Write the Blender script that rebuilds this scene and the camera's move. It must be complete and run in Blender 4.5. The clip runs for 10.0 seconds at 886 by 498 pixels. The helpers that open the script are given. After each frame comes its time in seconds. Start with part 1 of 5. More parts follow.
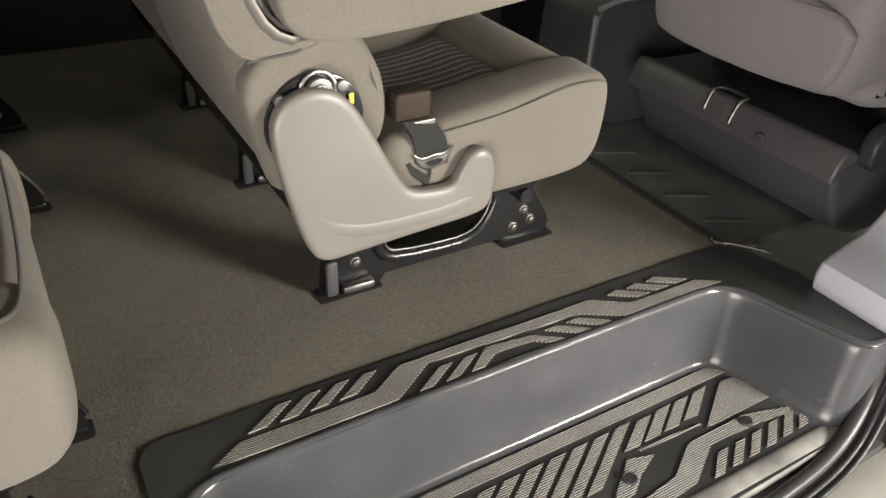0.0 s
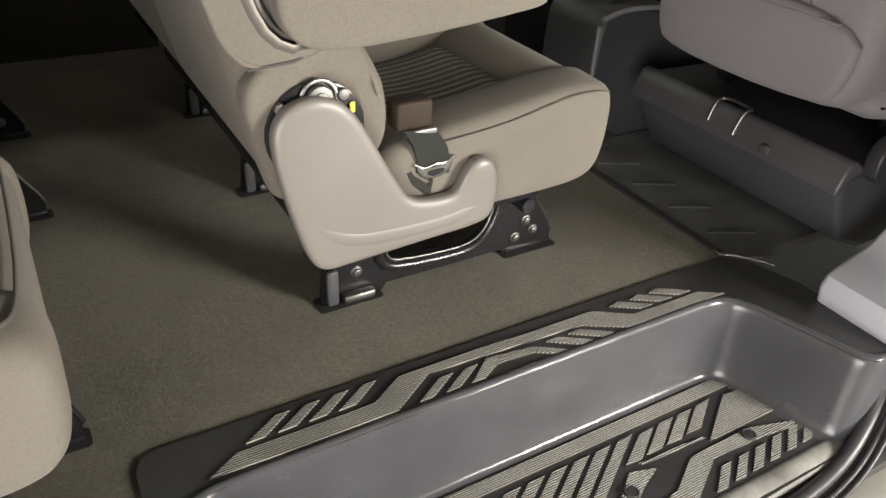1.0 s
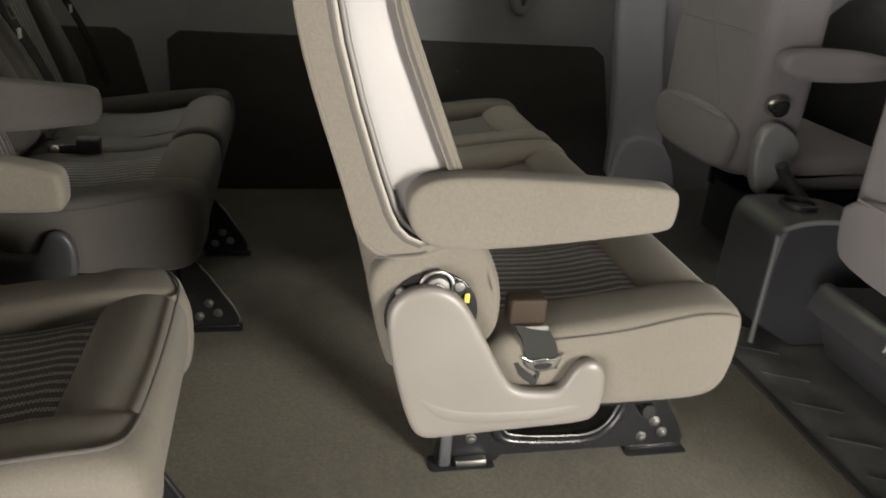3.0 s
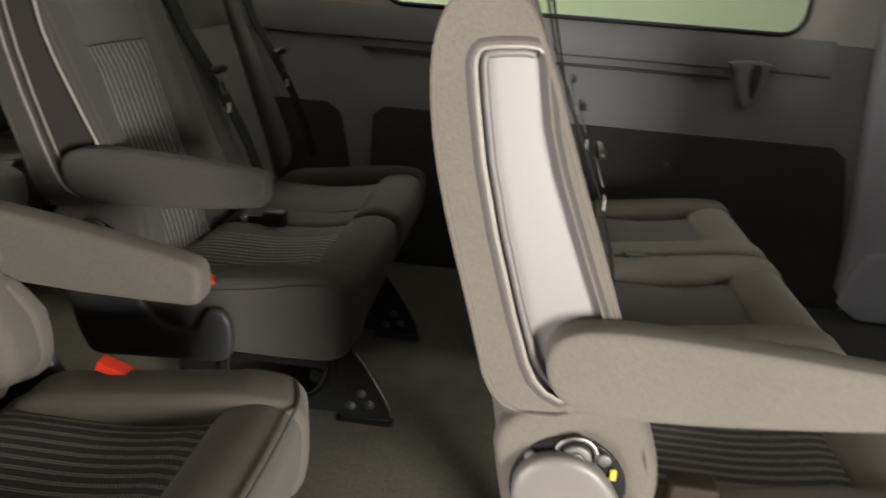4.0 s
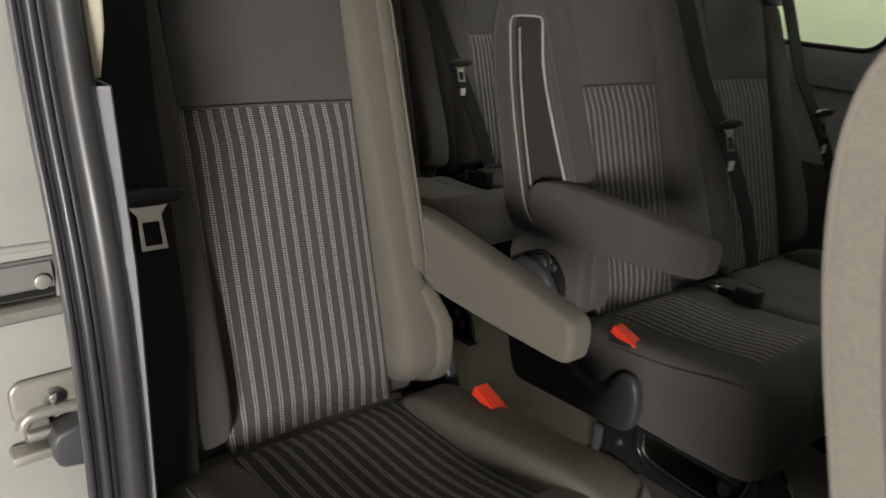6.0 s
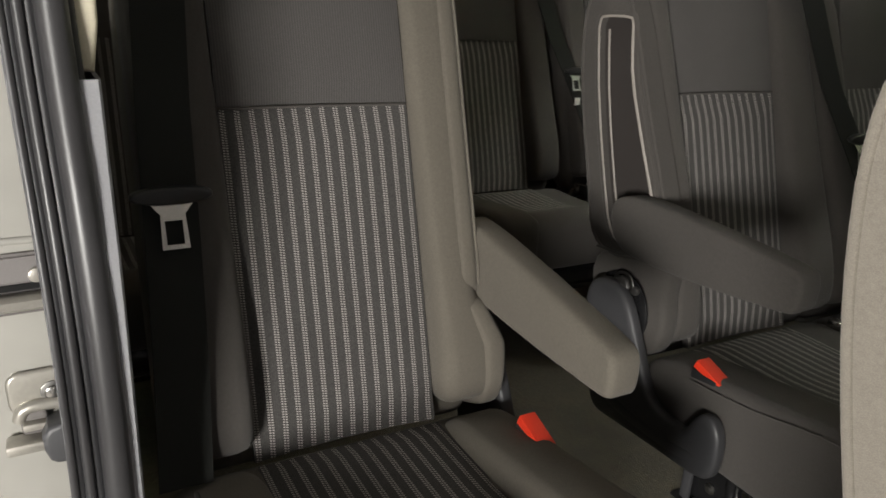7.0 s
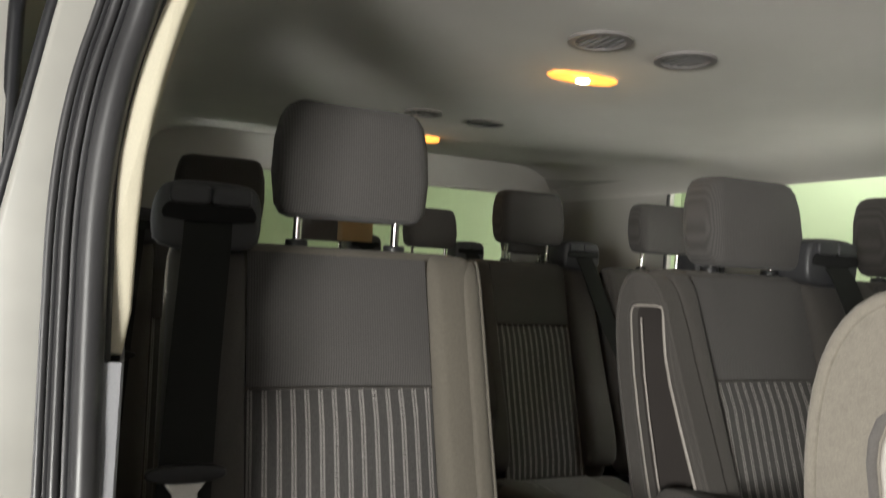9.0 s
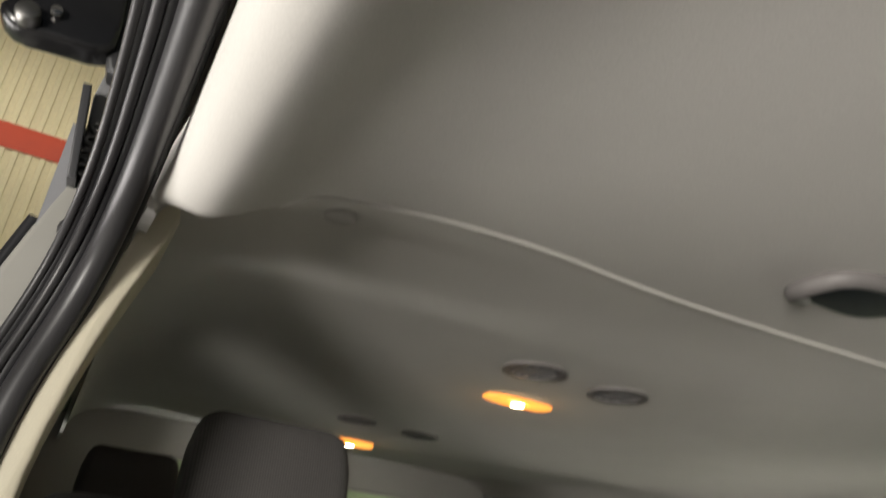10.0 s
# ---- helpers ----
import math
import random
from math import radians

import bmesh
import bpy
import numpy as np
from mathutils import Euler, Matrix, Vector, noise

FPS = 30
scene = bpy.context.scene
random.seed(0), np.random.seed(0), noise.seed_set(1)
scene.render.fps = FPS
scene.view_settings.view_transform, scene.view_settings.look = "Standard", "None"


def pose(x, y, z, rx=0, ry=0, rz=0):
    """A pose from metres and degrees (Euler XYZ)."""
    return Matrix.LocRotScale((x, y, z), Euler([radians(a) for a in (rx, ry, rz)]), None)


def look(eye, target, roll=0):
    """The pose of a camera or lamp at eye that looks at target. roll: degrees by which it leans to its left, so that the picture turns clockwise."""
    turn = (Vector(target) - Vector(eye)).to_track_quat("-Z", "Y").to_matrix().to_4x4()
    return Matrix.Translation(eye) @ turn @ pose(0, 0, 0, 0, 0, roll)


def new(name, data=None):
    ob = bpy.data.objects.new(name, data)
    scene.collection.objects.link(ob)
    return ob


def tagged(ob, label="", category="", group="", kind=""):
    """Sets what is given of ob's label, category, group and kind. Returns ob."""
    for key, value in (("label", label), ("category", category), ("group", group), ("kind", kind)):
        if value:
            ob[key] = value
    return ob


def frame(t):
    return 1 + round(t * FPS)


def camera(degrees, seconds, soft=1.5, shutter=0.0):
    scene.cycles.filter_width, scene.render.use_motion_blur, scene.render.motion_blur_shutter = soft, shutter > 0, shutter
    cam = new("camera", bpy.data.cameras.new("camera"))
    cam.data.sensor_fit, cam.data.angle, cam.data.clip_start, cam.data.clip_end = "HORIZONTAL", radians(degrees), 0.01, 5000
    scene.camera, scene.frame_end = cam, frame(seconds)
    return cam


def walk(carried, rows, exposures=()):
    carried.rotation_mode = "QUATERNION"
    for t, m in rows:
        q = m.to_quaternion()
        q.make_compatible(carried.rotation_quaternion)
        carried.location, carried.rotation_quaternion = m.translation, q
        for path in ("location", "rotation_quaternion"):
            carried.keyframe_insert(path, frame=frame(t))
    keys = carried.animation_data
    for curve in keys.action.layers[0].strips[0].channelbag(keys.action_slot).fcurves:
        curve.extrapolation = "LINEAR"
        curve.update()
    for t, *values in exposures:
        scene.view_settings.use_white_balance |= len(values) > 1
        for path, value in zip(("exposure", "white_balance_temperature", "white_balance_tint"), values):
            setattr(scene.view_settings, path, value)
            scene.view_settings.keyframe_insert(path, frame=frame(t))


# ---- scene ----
cam = camera(60.92, 10.0, 1.5, 0.35)
# seconds, place in plan units, yaw, pitch, roll
PATH = [
    (0.0, -0.4816, -1.0764, 0.8834, -32.160, -33.639, 3.171),
    (0.5, -0.4780, -1.0807, 0.8810, -32.313, -33.553, 3.105),
    (1.0, -0.4737, -1.0737, 0.8798, -31.719, -32.917, 3.309),
    (1.5, -0.4726, -1.0720, 0.8966, -30.465, -32.072, 3.694),
    (2.0, -0.4407, -1.0932, 0.9366, -26.663, -29.312, 4.276),
    (2.5, -0.3769, -1.1580, 0.9780, -19.292, -26.384, 4.471),
    (2.7, -0.3603, -1.1754, 0.9910, -16.291, -25.321, 4.388),
    (3.8, -0.2618, -1.0268, 1.0354, 0.294, -20.978, 4.325),
    (4.0, -0.2382, -0.9728, 1.0430, 5.102, -20.347, 4.412),
    (4.5, -0.1614, -0.9077, 1.0495, 18.578, -19.130, 5.080),
    (5.0, -0.0317, -0.9145, 1.0588, 31.648, -18.976, 5.567),
    (5.5, -0.0086, -0.8790, 1.0586, 40.739, -19.128, 5.021),
    (6.0, -0.1150, -0.7405, 1.0347, 48.384, -19.883, 4.666),
    (6.2, -0.1454, -0.6942, 1.0349, 50.151, -20.200, 4.571),
    (7.3, -0.0653, -0.5595, 1.0164, 63.124, -19.019, 3.281),
    (7.5, -0.0553, -0.5557, 1.0187, 64.138, -18.184, 3.239),
    (8.0, -0.0362, -0.5423, 1.0217, 66.431, -11.844, 2.911),
    (8.5, -0.0405, -0.5266, 1.0306, 67.153, -5.894, 2.940),
    (9.0, -0.0387, -0.5147, 1.0366, 67.299, 0.792, 3.470),
    (9.5, -0.0369, -0.4959, 1.0561, 67.198, 11.245, 5.014),
    (10.0, -0.0461, -0.4887, 1.0875, 65.361, 23.270, 7.780),
]
K = 0.94  # one unit of the plan in metres

def aim(x, y, z, yaw, pitch, roll):
    return pose(K * x, K * y, K * z, 0, 0, yaw) @ pose(0, 0, 0, 90 + pitch) @ pose(0, 0, 0, 0, 0, roll)


walk(cam, [(t, aim(*row)) for t, *row in PATH], [
    (0.0, 0.10, 6550, 10), (1.5, 0.10, 6550, 10), (2.7, 0.14, 6600, 9), (4.0, 0.06, 6450, 10), (5.5, -0.14, 6350, 10), (6.0, -0.12, 6350, 10),
    (7.5, 0.0, 6400, 10), (8.3, -0.02, 6450, 10), (9.0, 0.04, 6300, 8), (9.5, 0.08, 6350, 9), (10.0, -0.54, 6500, 10)])

# ---- world and light ----
world = bpy.data.worlds.new("daylight")
scene.world = world
world.use_nodes = True
wn = world.node_tree.nodes
sky = wn.new("ShaderNodeTexSky")
sky.sky_type, sky.sun_disc, sky.sun_elevation, sky.sun_rotation = "NISHITA", False, radians(40), radians(120)
world.node_tree.links.new(sky.outputs[0], wn["Background"].inputs[0])
wn["Background"].inputs[1].default_value = 0.01


def area(name, place, target, sx, sy, watts, colour):
    data = bpy.data.lights.new(name, "AREA")
    data.shape, data.size, data.size_y, data.energy, data.color = "RECTANGLE", sx, sy, watts, colour
    ob = new(name, data)
    ob.matrix_world = look(place, target)
    return ob


WARM, COOL = (1.0, 0.955, 0.88), (0.80, 0.87, 1.0)
area("garage_light_front", (1.60, -2.45, 0.75), (-0.5, -0.1, 0.8), 0.7, 0.7, 160, WARM)
area("garage_light_behind", (-1.7, -2.3, 0.3), (0.4, 0.0, 0.8), 1.5, 1.5, 95, (1.0, 0.955, 0.92))
# added fill, out of sight below the windows, to brighten the headliner
area("garage_lamp_low", (-0.3, 3.1, 0.40), (-0.3, 0.3, 1.20), 2.4, 0.4, 27, WARM)
# two unseen fills added to brighten the garage walls outside the openings
area("garage_lamp_rear", (-4.0, -1.6, 3.2), (-4.7, -1.4, 2.6), 2.4, 0.6, 9, WARM)
area("garage_lamp_far", (-1.5, 2.7, 2.4), (-1.5, 3.35, 1.2), 4.5, 0.5, 78, WARM)
# lamp added ahead of the van for cool daylight through the windscreen
area("garage_door_daylight", (4.4, -0.8, 0.6), (0.0, 0.9, 1.1), 2.6, 1.4, 6, COOL)

# ---- materials ----


class Nodes:
    """A principled material with short names for its nodes."""

    def __init__(self, name):
        self.mat = bpy.data.materials.new(name)
        self.mat.use_nodes = True
        self.tree = self.mat.node_tree
        self.bsdf = self.tree.nodes["Principled BSDF"]
        self.coord = self.tree.nodes.new("ShaderNodeTexCoord").outputs["Object"]

    def put(self, socket, value):
        if hasattr(value, "is_linked"):
            self.tree.links.new(value, socket)
        elif isinstance(value, tuple) and len(value) == 3 and socket.type == "RGBA":
            socket.default_value = (*value, 1)
        else:
            socket.default_value = value

    def noise(self, scale, detail=3.0, stretch=None, rough=0.55):
        n = self.tree.nodes.new("ShaderNodeTexNoise")
        n.inputs["Scale"].default_value, n.inputs["Detail"].default_value, n.inputs["Roughness"].default_value = scale, detail, rough
        c = self.coord
        if stretch:
            m = self.tree.nodes.new("ShaderNodeMapping")
            m.inputs["Scale"].default_value = stretch
            self.tree.links.new(c, m.inputs["Vector"])
            c = m.outputs[0]
        self.tree.links.new(c, n.inputs["Vector"])
        return n.outputs["Fac"]

    def math(self, op, a, b=0.0, c=0.0):
        n = self.tree.nodes.new("ShaderNodeMath")
        n.operation = op
        for s, v in zip(n.inputs, (a, b, c)):
            self.put(s, v)
        return n.outputs[0]

    def axis(self, i):
        n = self.tree.nodes.new("ShaderNodeSeparateXYZ")
        self.tree.links.new(self.coord, n.inputs[0])
        return n.outputs[i]

    def mix(self, fac, a, b):
        n = self.tree.nodes.new("ShaderNodeMix")
        n.data_type = "RGBA"
        self.put(n.inputs[0], fac), self.put(n.inputs[6], a), self.put(n.inputs[7], b)
        return n.outputs[2]

    def ramp(self, value, lo, hi):
        n = self.tree.nodes.new("ShaderNodeMapRange")
        self.put(n.inputs[0], value)
        n.inputs[1].default_value, n.inputs[2].default_value = lo, hi
        return n.outputs[0]

    def bump(self, height, strength, distance):
        n = self.tree.nodes.new("ShaderNodeBump")
        n.inputs["Strength"].default_value, n.inputs["Distance"].default_value = strength, distance
        self.put(n.inputs["Height"], height)
        self.tree.links.new(n.outputs[0], self.bsdf.inputs["Normal"])

    def done(self, colour, rough, metal=0.0, **more):
        self.put(self.bsdf.inputs["Base Color"], colour)
        self.put(self.bsdf.inputs["Roughness"], rough)
        self.bsdf.inputs["Metallic"].default_value = metal
        for key, value in more.items():
            self.put(self.bsdf.inputs[key.replace("_", " ")], value)
        return self.mat


def shade(c, f):
    return tuple(v * f for v in c)


def surface(name, colour, rough=0.5, metal=0.0, grain=400.0, relief=0.15, depth=0.0006, vary=0.18, blotch=5.0, swell=0.0, **more):
    """A plain material with blotches, grain and fine relief."""
    n = Nodes(name)
    big, fine = n.noise(blotch, 4), n.noise(grain, 2)
    base = n.mix(n.ramp(big, 0.3, 0.7), shade(colour, 1 - vary), shade(colour, 1 + vary))
    base = n.mix(n.math("MULTIPLY", n.ramp(fine, 0.35, 0.65), 0.25), base, shade(colour, 0.7))
    n.bump(n.math("ADD", fine, n.math("MULTIPLY", n.noise(7, 2), swell)) if swell else fine, relief, depth)
    r = n.math("ADD", n.math("MULTIPLY", n.ramp(big, 0.3, 0.7), 0.12), rough - 0.06)
    return n.done(base, r, metal, **more)


def cloth(name, colour, lines=0.0, depth=0.0008):
    """Woven seat fabric; lines: the spacing of its fine ribs in metres."""
    n = Nodes(name)
    big = n.noise(4.0, 4)
    weave = n.math("ADD", n.noise(1100, 2), n.math("MULTIPLY", n.noise(260, 2), 0.6))
    if lines:
        rib = n.math("SINE", n.math("MULTIPLY", n.axis(1), 6.2832 / lines))
        weave = n.math("ADD", weave, n.math("MULTIPLY", rib, 0.35))
    base = n.mix(n.ramp(big, 0.25, 0.75), shade(colour, 0.84), shade(colour, 1.14))
    base = n.mix(n.math("MULTIPLY", n.ramp(weave, 0.45, 1.15), 0.9), shade(colour, 0.66), base)
    n.bump(weave, 0.38, depth)
    return n.done(base, 0.92, Sheen_Weight=0.08, Sheen_Roughness=0.5)


def striped(name, dark, light):
    """Dark insert cloth with pairs of dotted light lines that run fore and aft."""
    n = Nodes(name)
    y, along = n.axis(1), n.math("SUBTRACT", n.axis(2), n.axis(0))
    pitch = 0.0193
    u = n.math("SUBTRACT", n.math("FRACT", n.math("DIVIDE", n.math("ADD", y, 5.0), pitch)), 0.5)
    off = n.math("ABSOLUTE", n.math("SUBTRACT", n.math("ABSOLUTE", u), 0.105))
    line = n.ramp(off, 0.090, 0.062)
    dots = n.math("FRACT", n.math("ADD", n.math("DIVIDE", n.math("ADD", along, 5.0), 0.0043), n.math("MULTIPLY", u, 1.2)))
    dots = n.ramp(n.math("ABSOLUTE", n.math("SUBTRACT", dots, 0.5)), 0.36, 0.20)
    mask = n.math("MULTIPLY", line, dots)
    fuzz = n.math("MULTIPLY", mask, n.ramp(n.noise(700, 2), 0.1, 0.5))
    fine = n.math("SINE", n.math("MULTIPLY", y, 6.2832 / 0.0026))
    ground = n.mix(n.ramp(n.noise(420, 3), 0.3, 0.7), shade(dark, 0.6), shade(dark, 1.35))
    ground = n.mix(n.math("MULTIPLY", n.ramp(fine, -1.0, 1.0), 0.35), ground, shade(dark, 1.6))
    n.bump(n.math("ADD", fuzz, n.math("MULTIPLY", n.noise(900, 2), 0.6)), 0.5, 0.001)
    return n.done(n.mix(fuzz, ground, light), 0.93, Sheen_Weight=0.05)


def carpeting(name, colour):
    """Short needle-felt carpet: fuzzy pile, worn paths, lint and sand."""
    n = Nodes(name)
    big, mid, pile, fine = n.noise(2.2, 5), n.noise(13, 5, None, 0.65), n.noise(110, 5, None, 0.7), n.noise(420, 3, None, 0.7)
    base = n.mix(n.ramp(big, 0.32, 0.68), shade(colour, 0.58), shade(colour, 1.36))
    base = n.mix(n.math("MULTIPLY", n.ramp(mid, 0.40, 0.70), 0.6), base, tuple(c * f for c, f in zip(colour, (1.55, 1.5, 1.35))))
    base = n.mix(n.math("MULTIPLY", n.ramp(pile, 0.40, 0.64), 0.7), base, shade(colour, 0.55))
    base = n.mix(n.math("MULTIPLY", n.ramp(fine, 0.40, 0.65), 0.65), base, shade(colour, 0.42))
    lint = n.math("GREATER_THAN", n.noise(150, 1), 0.775)
    base = n.mix(n.math("MULTIPLY", lint, n.ramp(n.noise(5, 2), 0.45, 0.6)), base, (0.36, 0.34, 0.29))
    n.bump(n.math("ADD", n.math("ADD", fine, pile), n.math("MULTIPLY", mid, 0.7)), 0.9, 0.004)
    return n.done(base, 1.0, Sheen_Weight=0.1, Sheen_Roughness=0.6)


def ribbed(name, dark, light):
    """Raised tread rubber: light worn ribs along x with dark grooves."""
    n = Nodes(name)
    y = n.axis(1)
    rib = n.math("SINE", n.math("MULTIPLY", y, 6.2832 / 0.0040))
    wear = n.ramp(n.noise(9, 5), 0.25, 0.75)
    top = n.mix(wear, shade(light, 0.7), shade(light, 1.1))
    top = n.mix(n.math("MULTIPLY", n.ramp(n.noise(160, 3), 0.5, 0.75), 0.5), top, shade(light, 0.5))
    base = n.mix(n.ramp(rib, -0.6, 0.2), dark, top)
    n.bump(rib, 0.8, 0.0012)
    return n.done(base, 0.5)


def glass(name, tint):
    n = Nodes(name)
    return n.done(tint, 0.02, Transmission_Weight=1.0, IOR=1.02)


def glowing(name, colour, strength):
    n = Nodes(name)
    return n.done(colour, 0.4, Emission_Color=colour, Emission_Strength=strength)


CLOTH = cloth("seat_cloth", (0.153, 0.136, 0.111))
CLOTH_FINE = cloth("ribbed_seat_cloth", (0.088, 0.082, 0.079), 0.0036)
# darker copy of seat_cloth for seams, piping and cloth that lies in shade
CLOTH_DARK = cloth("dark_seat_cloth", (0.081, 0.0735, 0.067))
STRIPED = striped("striped_insert_cloth", (0.052, 0.049, 0.047), (0.40, 0.375, 0.355))
PIPING = surface("seat_piping", (0.05, 0.047, 0.042), 0.8)
EDGING = surface("light_edging", (0.24, 0.22, 0.19), 0.45)
BROWN = surface("brown_plastic", (0.030, 0.021, 0.014), 0.6, Specular_IOR_Level=0.2)
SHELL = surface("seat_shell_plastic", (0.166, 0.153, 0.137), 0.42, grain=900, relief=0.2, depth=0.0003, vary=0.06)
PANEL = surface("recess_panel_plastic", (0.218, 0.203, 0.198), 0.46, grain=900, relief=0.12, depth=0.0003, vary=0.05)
PANEL_SHADE = surface("recess_shade_plastic", (0.15, 0.138, 0.132), 0.5, grain=900, relief=0.12, depth=0.0003, vary=0.08)
PANEL_DARKENED = surface("shaded_recess_plastic", (0.041, 0.036, 0.034), 0.42, grain=900, relief=0.12, depth=0.0003, vary=0.08)
EDGING_PALE = surface("pale_edging", (0.34, 0.31, 0.28), 0.4)
BLACK_METAL = surface("black_painted_steel", (0.012, 0.012, 0.013), 0.24, grain=300, relief=0.08, vary=0.2)
BLACK_PLASTIC = surface("black_plastic", (0.022, 0.022, 0.023), 0.42, grain=800, relief=0.2, depth=0.0004)
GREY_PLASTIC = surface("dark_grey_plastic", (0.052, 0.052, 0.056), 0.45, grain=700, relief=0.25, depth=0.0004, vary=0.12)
MID_PLASTIC = surface("mid_grey_plastic", (0.20, 0.20, 0.205), 0.5, grain=700, relief=0.2, depth=0.0004, vary=0.08)
CHROME = surface("bright_steel", (0.62, 0.60, 0.57), 0.22, 1.0, relief=0.05, vary=0.1)
DULL_STEEL = surface("dull_steel", (0.25, 0.245, 0.235), 0.4, 1.0, relief=0.1)
CAVITY = surface("cavity_blue_grey", (0.020, 0.026, 0.034), 0.5, grain=700, relief=0.1)
ZINC = surface("zinc_plated_steel", (0.40, 0.38, 0.34), 0.36, 0.5, grain=200, relief=0.1, vary=0.15)
RED = surface("red_button_plastic", (0.75, 0.045, 0.018), 0.4, vary=0.05)
YELLOW = surface("yellow_tag", (0.75, 0.60, 0.08), 0.5, vary=0.05)
VOID = surface("dark_void", (0.006, 0.006, 0.006), 0.9)
BELT = surface("belt_webbing", (0.020, 0.021, 0.019), 0.85, grain=1200, relief=0.4, depth=0.0005, Specular_IOR_Level=0.25)
ROUGH_STEEL = surface("rough_steel", (0.20, 0.195, 0.19), 0.52, 1.0, grain=500, relief=0.2)
WHITE_LABEL = surface("white_label", (0.75, 0.74, 0.70), 0.5, vary=0.04)
CARPET = carpeting("grey_carpet", (0.172, 0.158, 0.120))
RUBBER = surface("black_rubber_mat", (0.038, 0.038, 0.037), 0.42, grain=300, relief=0.4, depth=0.0010, vary=0.35)
CAB_RUBBER = surface("cab_rubber_mat", (0.095, 0.096, 0.092), 0.42, grain=250, relief=0.4, depth=0.0012, vary=0.4, blotch=9)
STEP_RUBBER = surface("step_well_plastic", (0.066, 0.067, 0.072), 0.24, grain=300, relief=0.12, depth=0.0005, vary=0.16, blotch=5, swell=60.0)
SILL_LIP = surface("dirty_lip_plastic", (0.20, 0.195, 0.18), 0.62, grain=60, relief=0.2, depth=0.0008, vary=0.45, blotch=16)
TREAD = ribbed("ribbed_tread", (0.030, 0.030, 0.029), (0.31, 0.295, 0.26))
WALL_GREY = surface("wall_trim_plastic", (0.27, 0.27, 0.285), 0.55, grain=500, relief=0.2, depth=0.0005, vary=0.07)
WALL_DARK = surface("dark_wall_carpet", (0.055, 0.054, 0.050), 0.9, grain=500, relief=0.5, depth=0.001)
PILLAR_LILAC = surface("pale_pillar_trim", (0.52, 0.52, 0.58), 0.5, grain=500, relief=0.15, depth=0.0004, vary=0.05)
PILLAR_BEIGE = surface("window_surround", (0.50, 0.485, 0.45), 0.8, grain=500, relief=0.2, depth=0.0005, vary=0.05)
HEADLINER = surface("headliner_cloth", (0.62, 0.60, 0.56), 0.95, grain=600, relief=0.3, depth=0.0006, vary=0.06, blotch=2.5)
CREAM_TRIM = surface("cream_pillar_trim", (0.62, 0.57, 0.44), 0.6, grain=500, relief=0.1, vary=0.04)
SEAL = surface("rubber_seal", (0.014, 0.014, 0.016), 0.46, grain=500, relief=0.1)
SEAL_GREY = surface("seal_flange", (0.042, 0.041, 0.043), 0.40, grain=400, relief=0.1)
BODY_WHITE = surface("white_body_paint", (0.36, 0.35, 0.32), 0.32, grain=14, relief=0.02, vary=0.02, blotch=2, Coat_Weight=0.4)
GARAGE_WALL = surface("pale_garage_wall", (0.72, 0.80, 0.58), 0.85, grain=60, relief=0.3, vary=0.06, blotch=1.2)
GARAGE_FLOOR = surface("concrete_floor", (0.22, 0.21, 0.195), 0.7, grain=80, relief=0.3, vary=0.25, blotch=1.5)
RED_PAINT = surface("red_wall_paint", (0.60, 0.08, 0.035), 0.6, vary=0.08)
GLASS = glass("window_glass", (0.90, 0.97, 0.90))
DARK_GLASS = surface("dark_privacy_glass", (0.012, 0.014, 0.013), 0.06, grain=30, relief=0.0, vary=0.05)
LAMP_LENS = glowing("lit_lamp_lens", (1.0, 0.38, 0.06), 1.9)
GREY_WALL = surface("grey_garage_wall", (0.30, 0.30, 0.29), 0.85, grain=60, relief=0.3, vary=0.08, blotch=1.2)
CREAM_WALL = surface("cream_garage_wall", (0.80, 0.70, 0.45), 0.8, grain=60, relief=0.3, vary=0.05, blotch=1.2)
LAMP_BULB = glowing("lit_bulb", (1.0, 0.80, 0.45), 60.0)
CARD = surface("brown_cardboard", (0.36, 0.24, 0.12), 0.8)

# ---- building helpers ----


def finish(name, bm, material, angle=40):
    """Scale a bmesh from plan units to metres and link it as one mesh object."""
    bmesh.ops.recalc_face_normals(bm, faces=bm.faces)
    bm.transform(Matrix.Scale(K, 4))
    me = bpy.data.meshes.new(name)
    bm.to_mesh(me)
    bm.free()
    me.materials.append(material)
    me.shade_smooth()
    me.set_sharp_from_angle(angle=radians(angle))
    return new(name, me)


def part(name, bm, material, parent, label=""):
    ob = finish(name, bm, material)
    ob.parent = parent
    return tagged(ob, label)


def thing(name, x, y, z, label, category, group="", kind=""):
    ob = new(name)
    ob.empty_display_size = 0.05
    ob.matrix_basis = pose(K * x, K * y, K * z)
    return tagged(ob, label, category, group, kind)


def structure(name, bm, material, label, category="structure"):
    return tagged(finish(name, bm, material), label, category, "", "structure")


def mid(*points):
    return [sum(p[i] for p in points) / len(points) for i in range(len(points[0]))]


def chaikin(loop, times=2, closed=True):
    for _ in range(times):
        out = []
        n = len(loop)
        for i in range(n if closed else n - 1):
            a, b = loop[i], loop[(i + 1) % n]
            out += [tuple(0.75 * p + 0.25 * q for p, q in zip(a, b)), tuple(0.25 * p + 0.75 * q for p, q in zip(a, b))]
        loop = out if closed else [loop[0], *out, loop[-1]]
    return loop


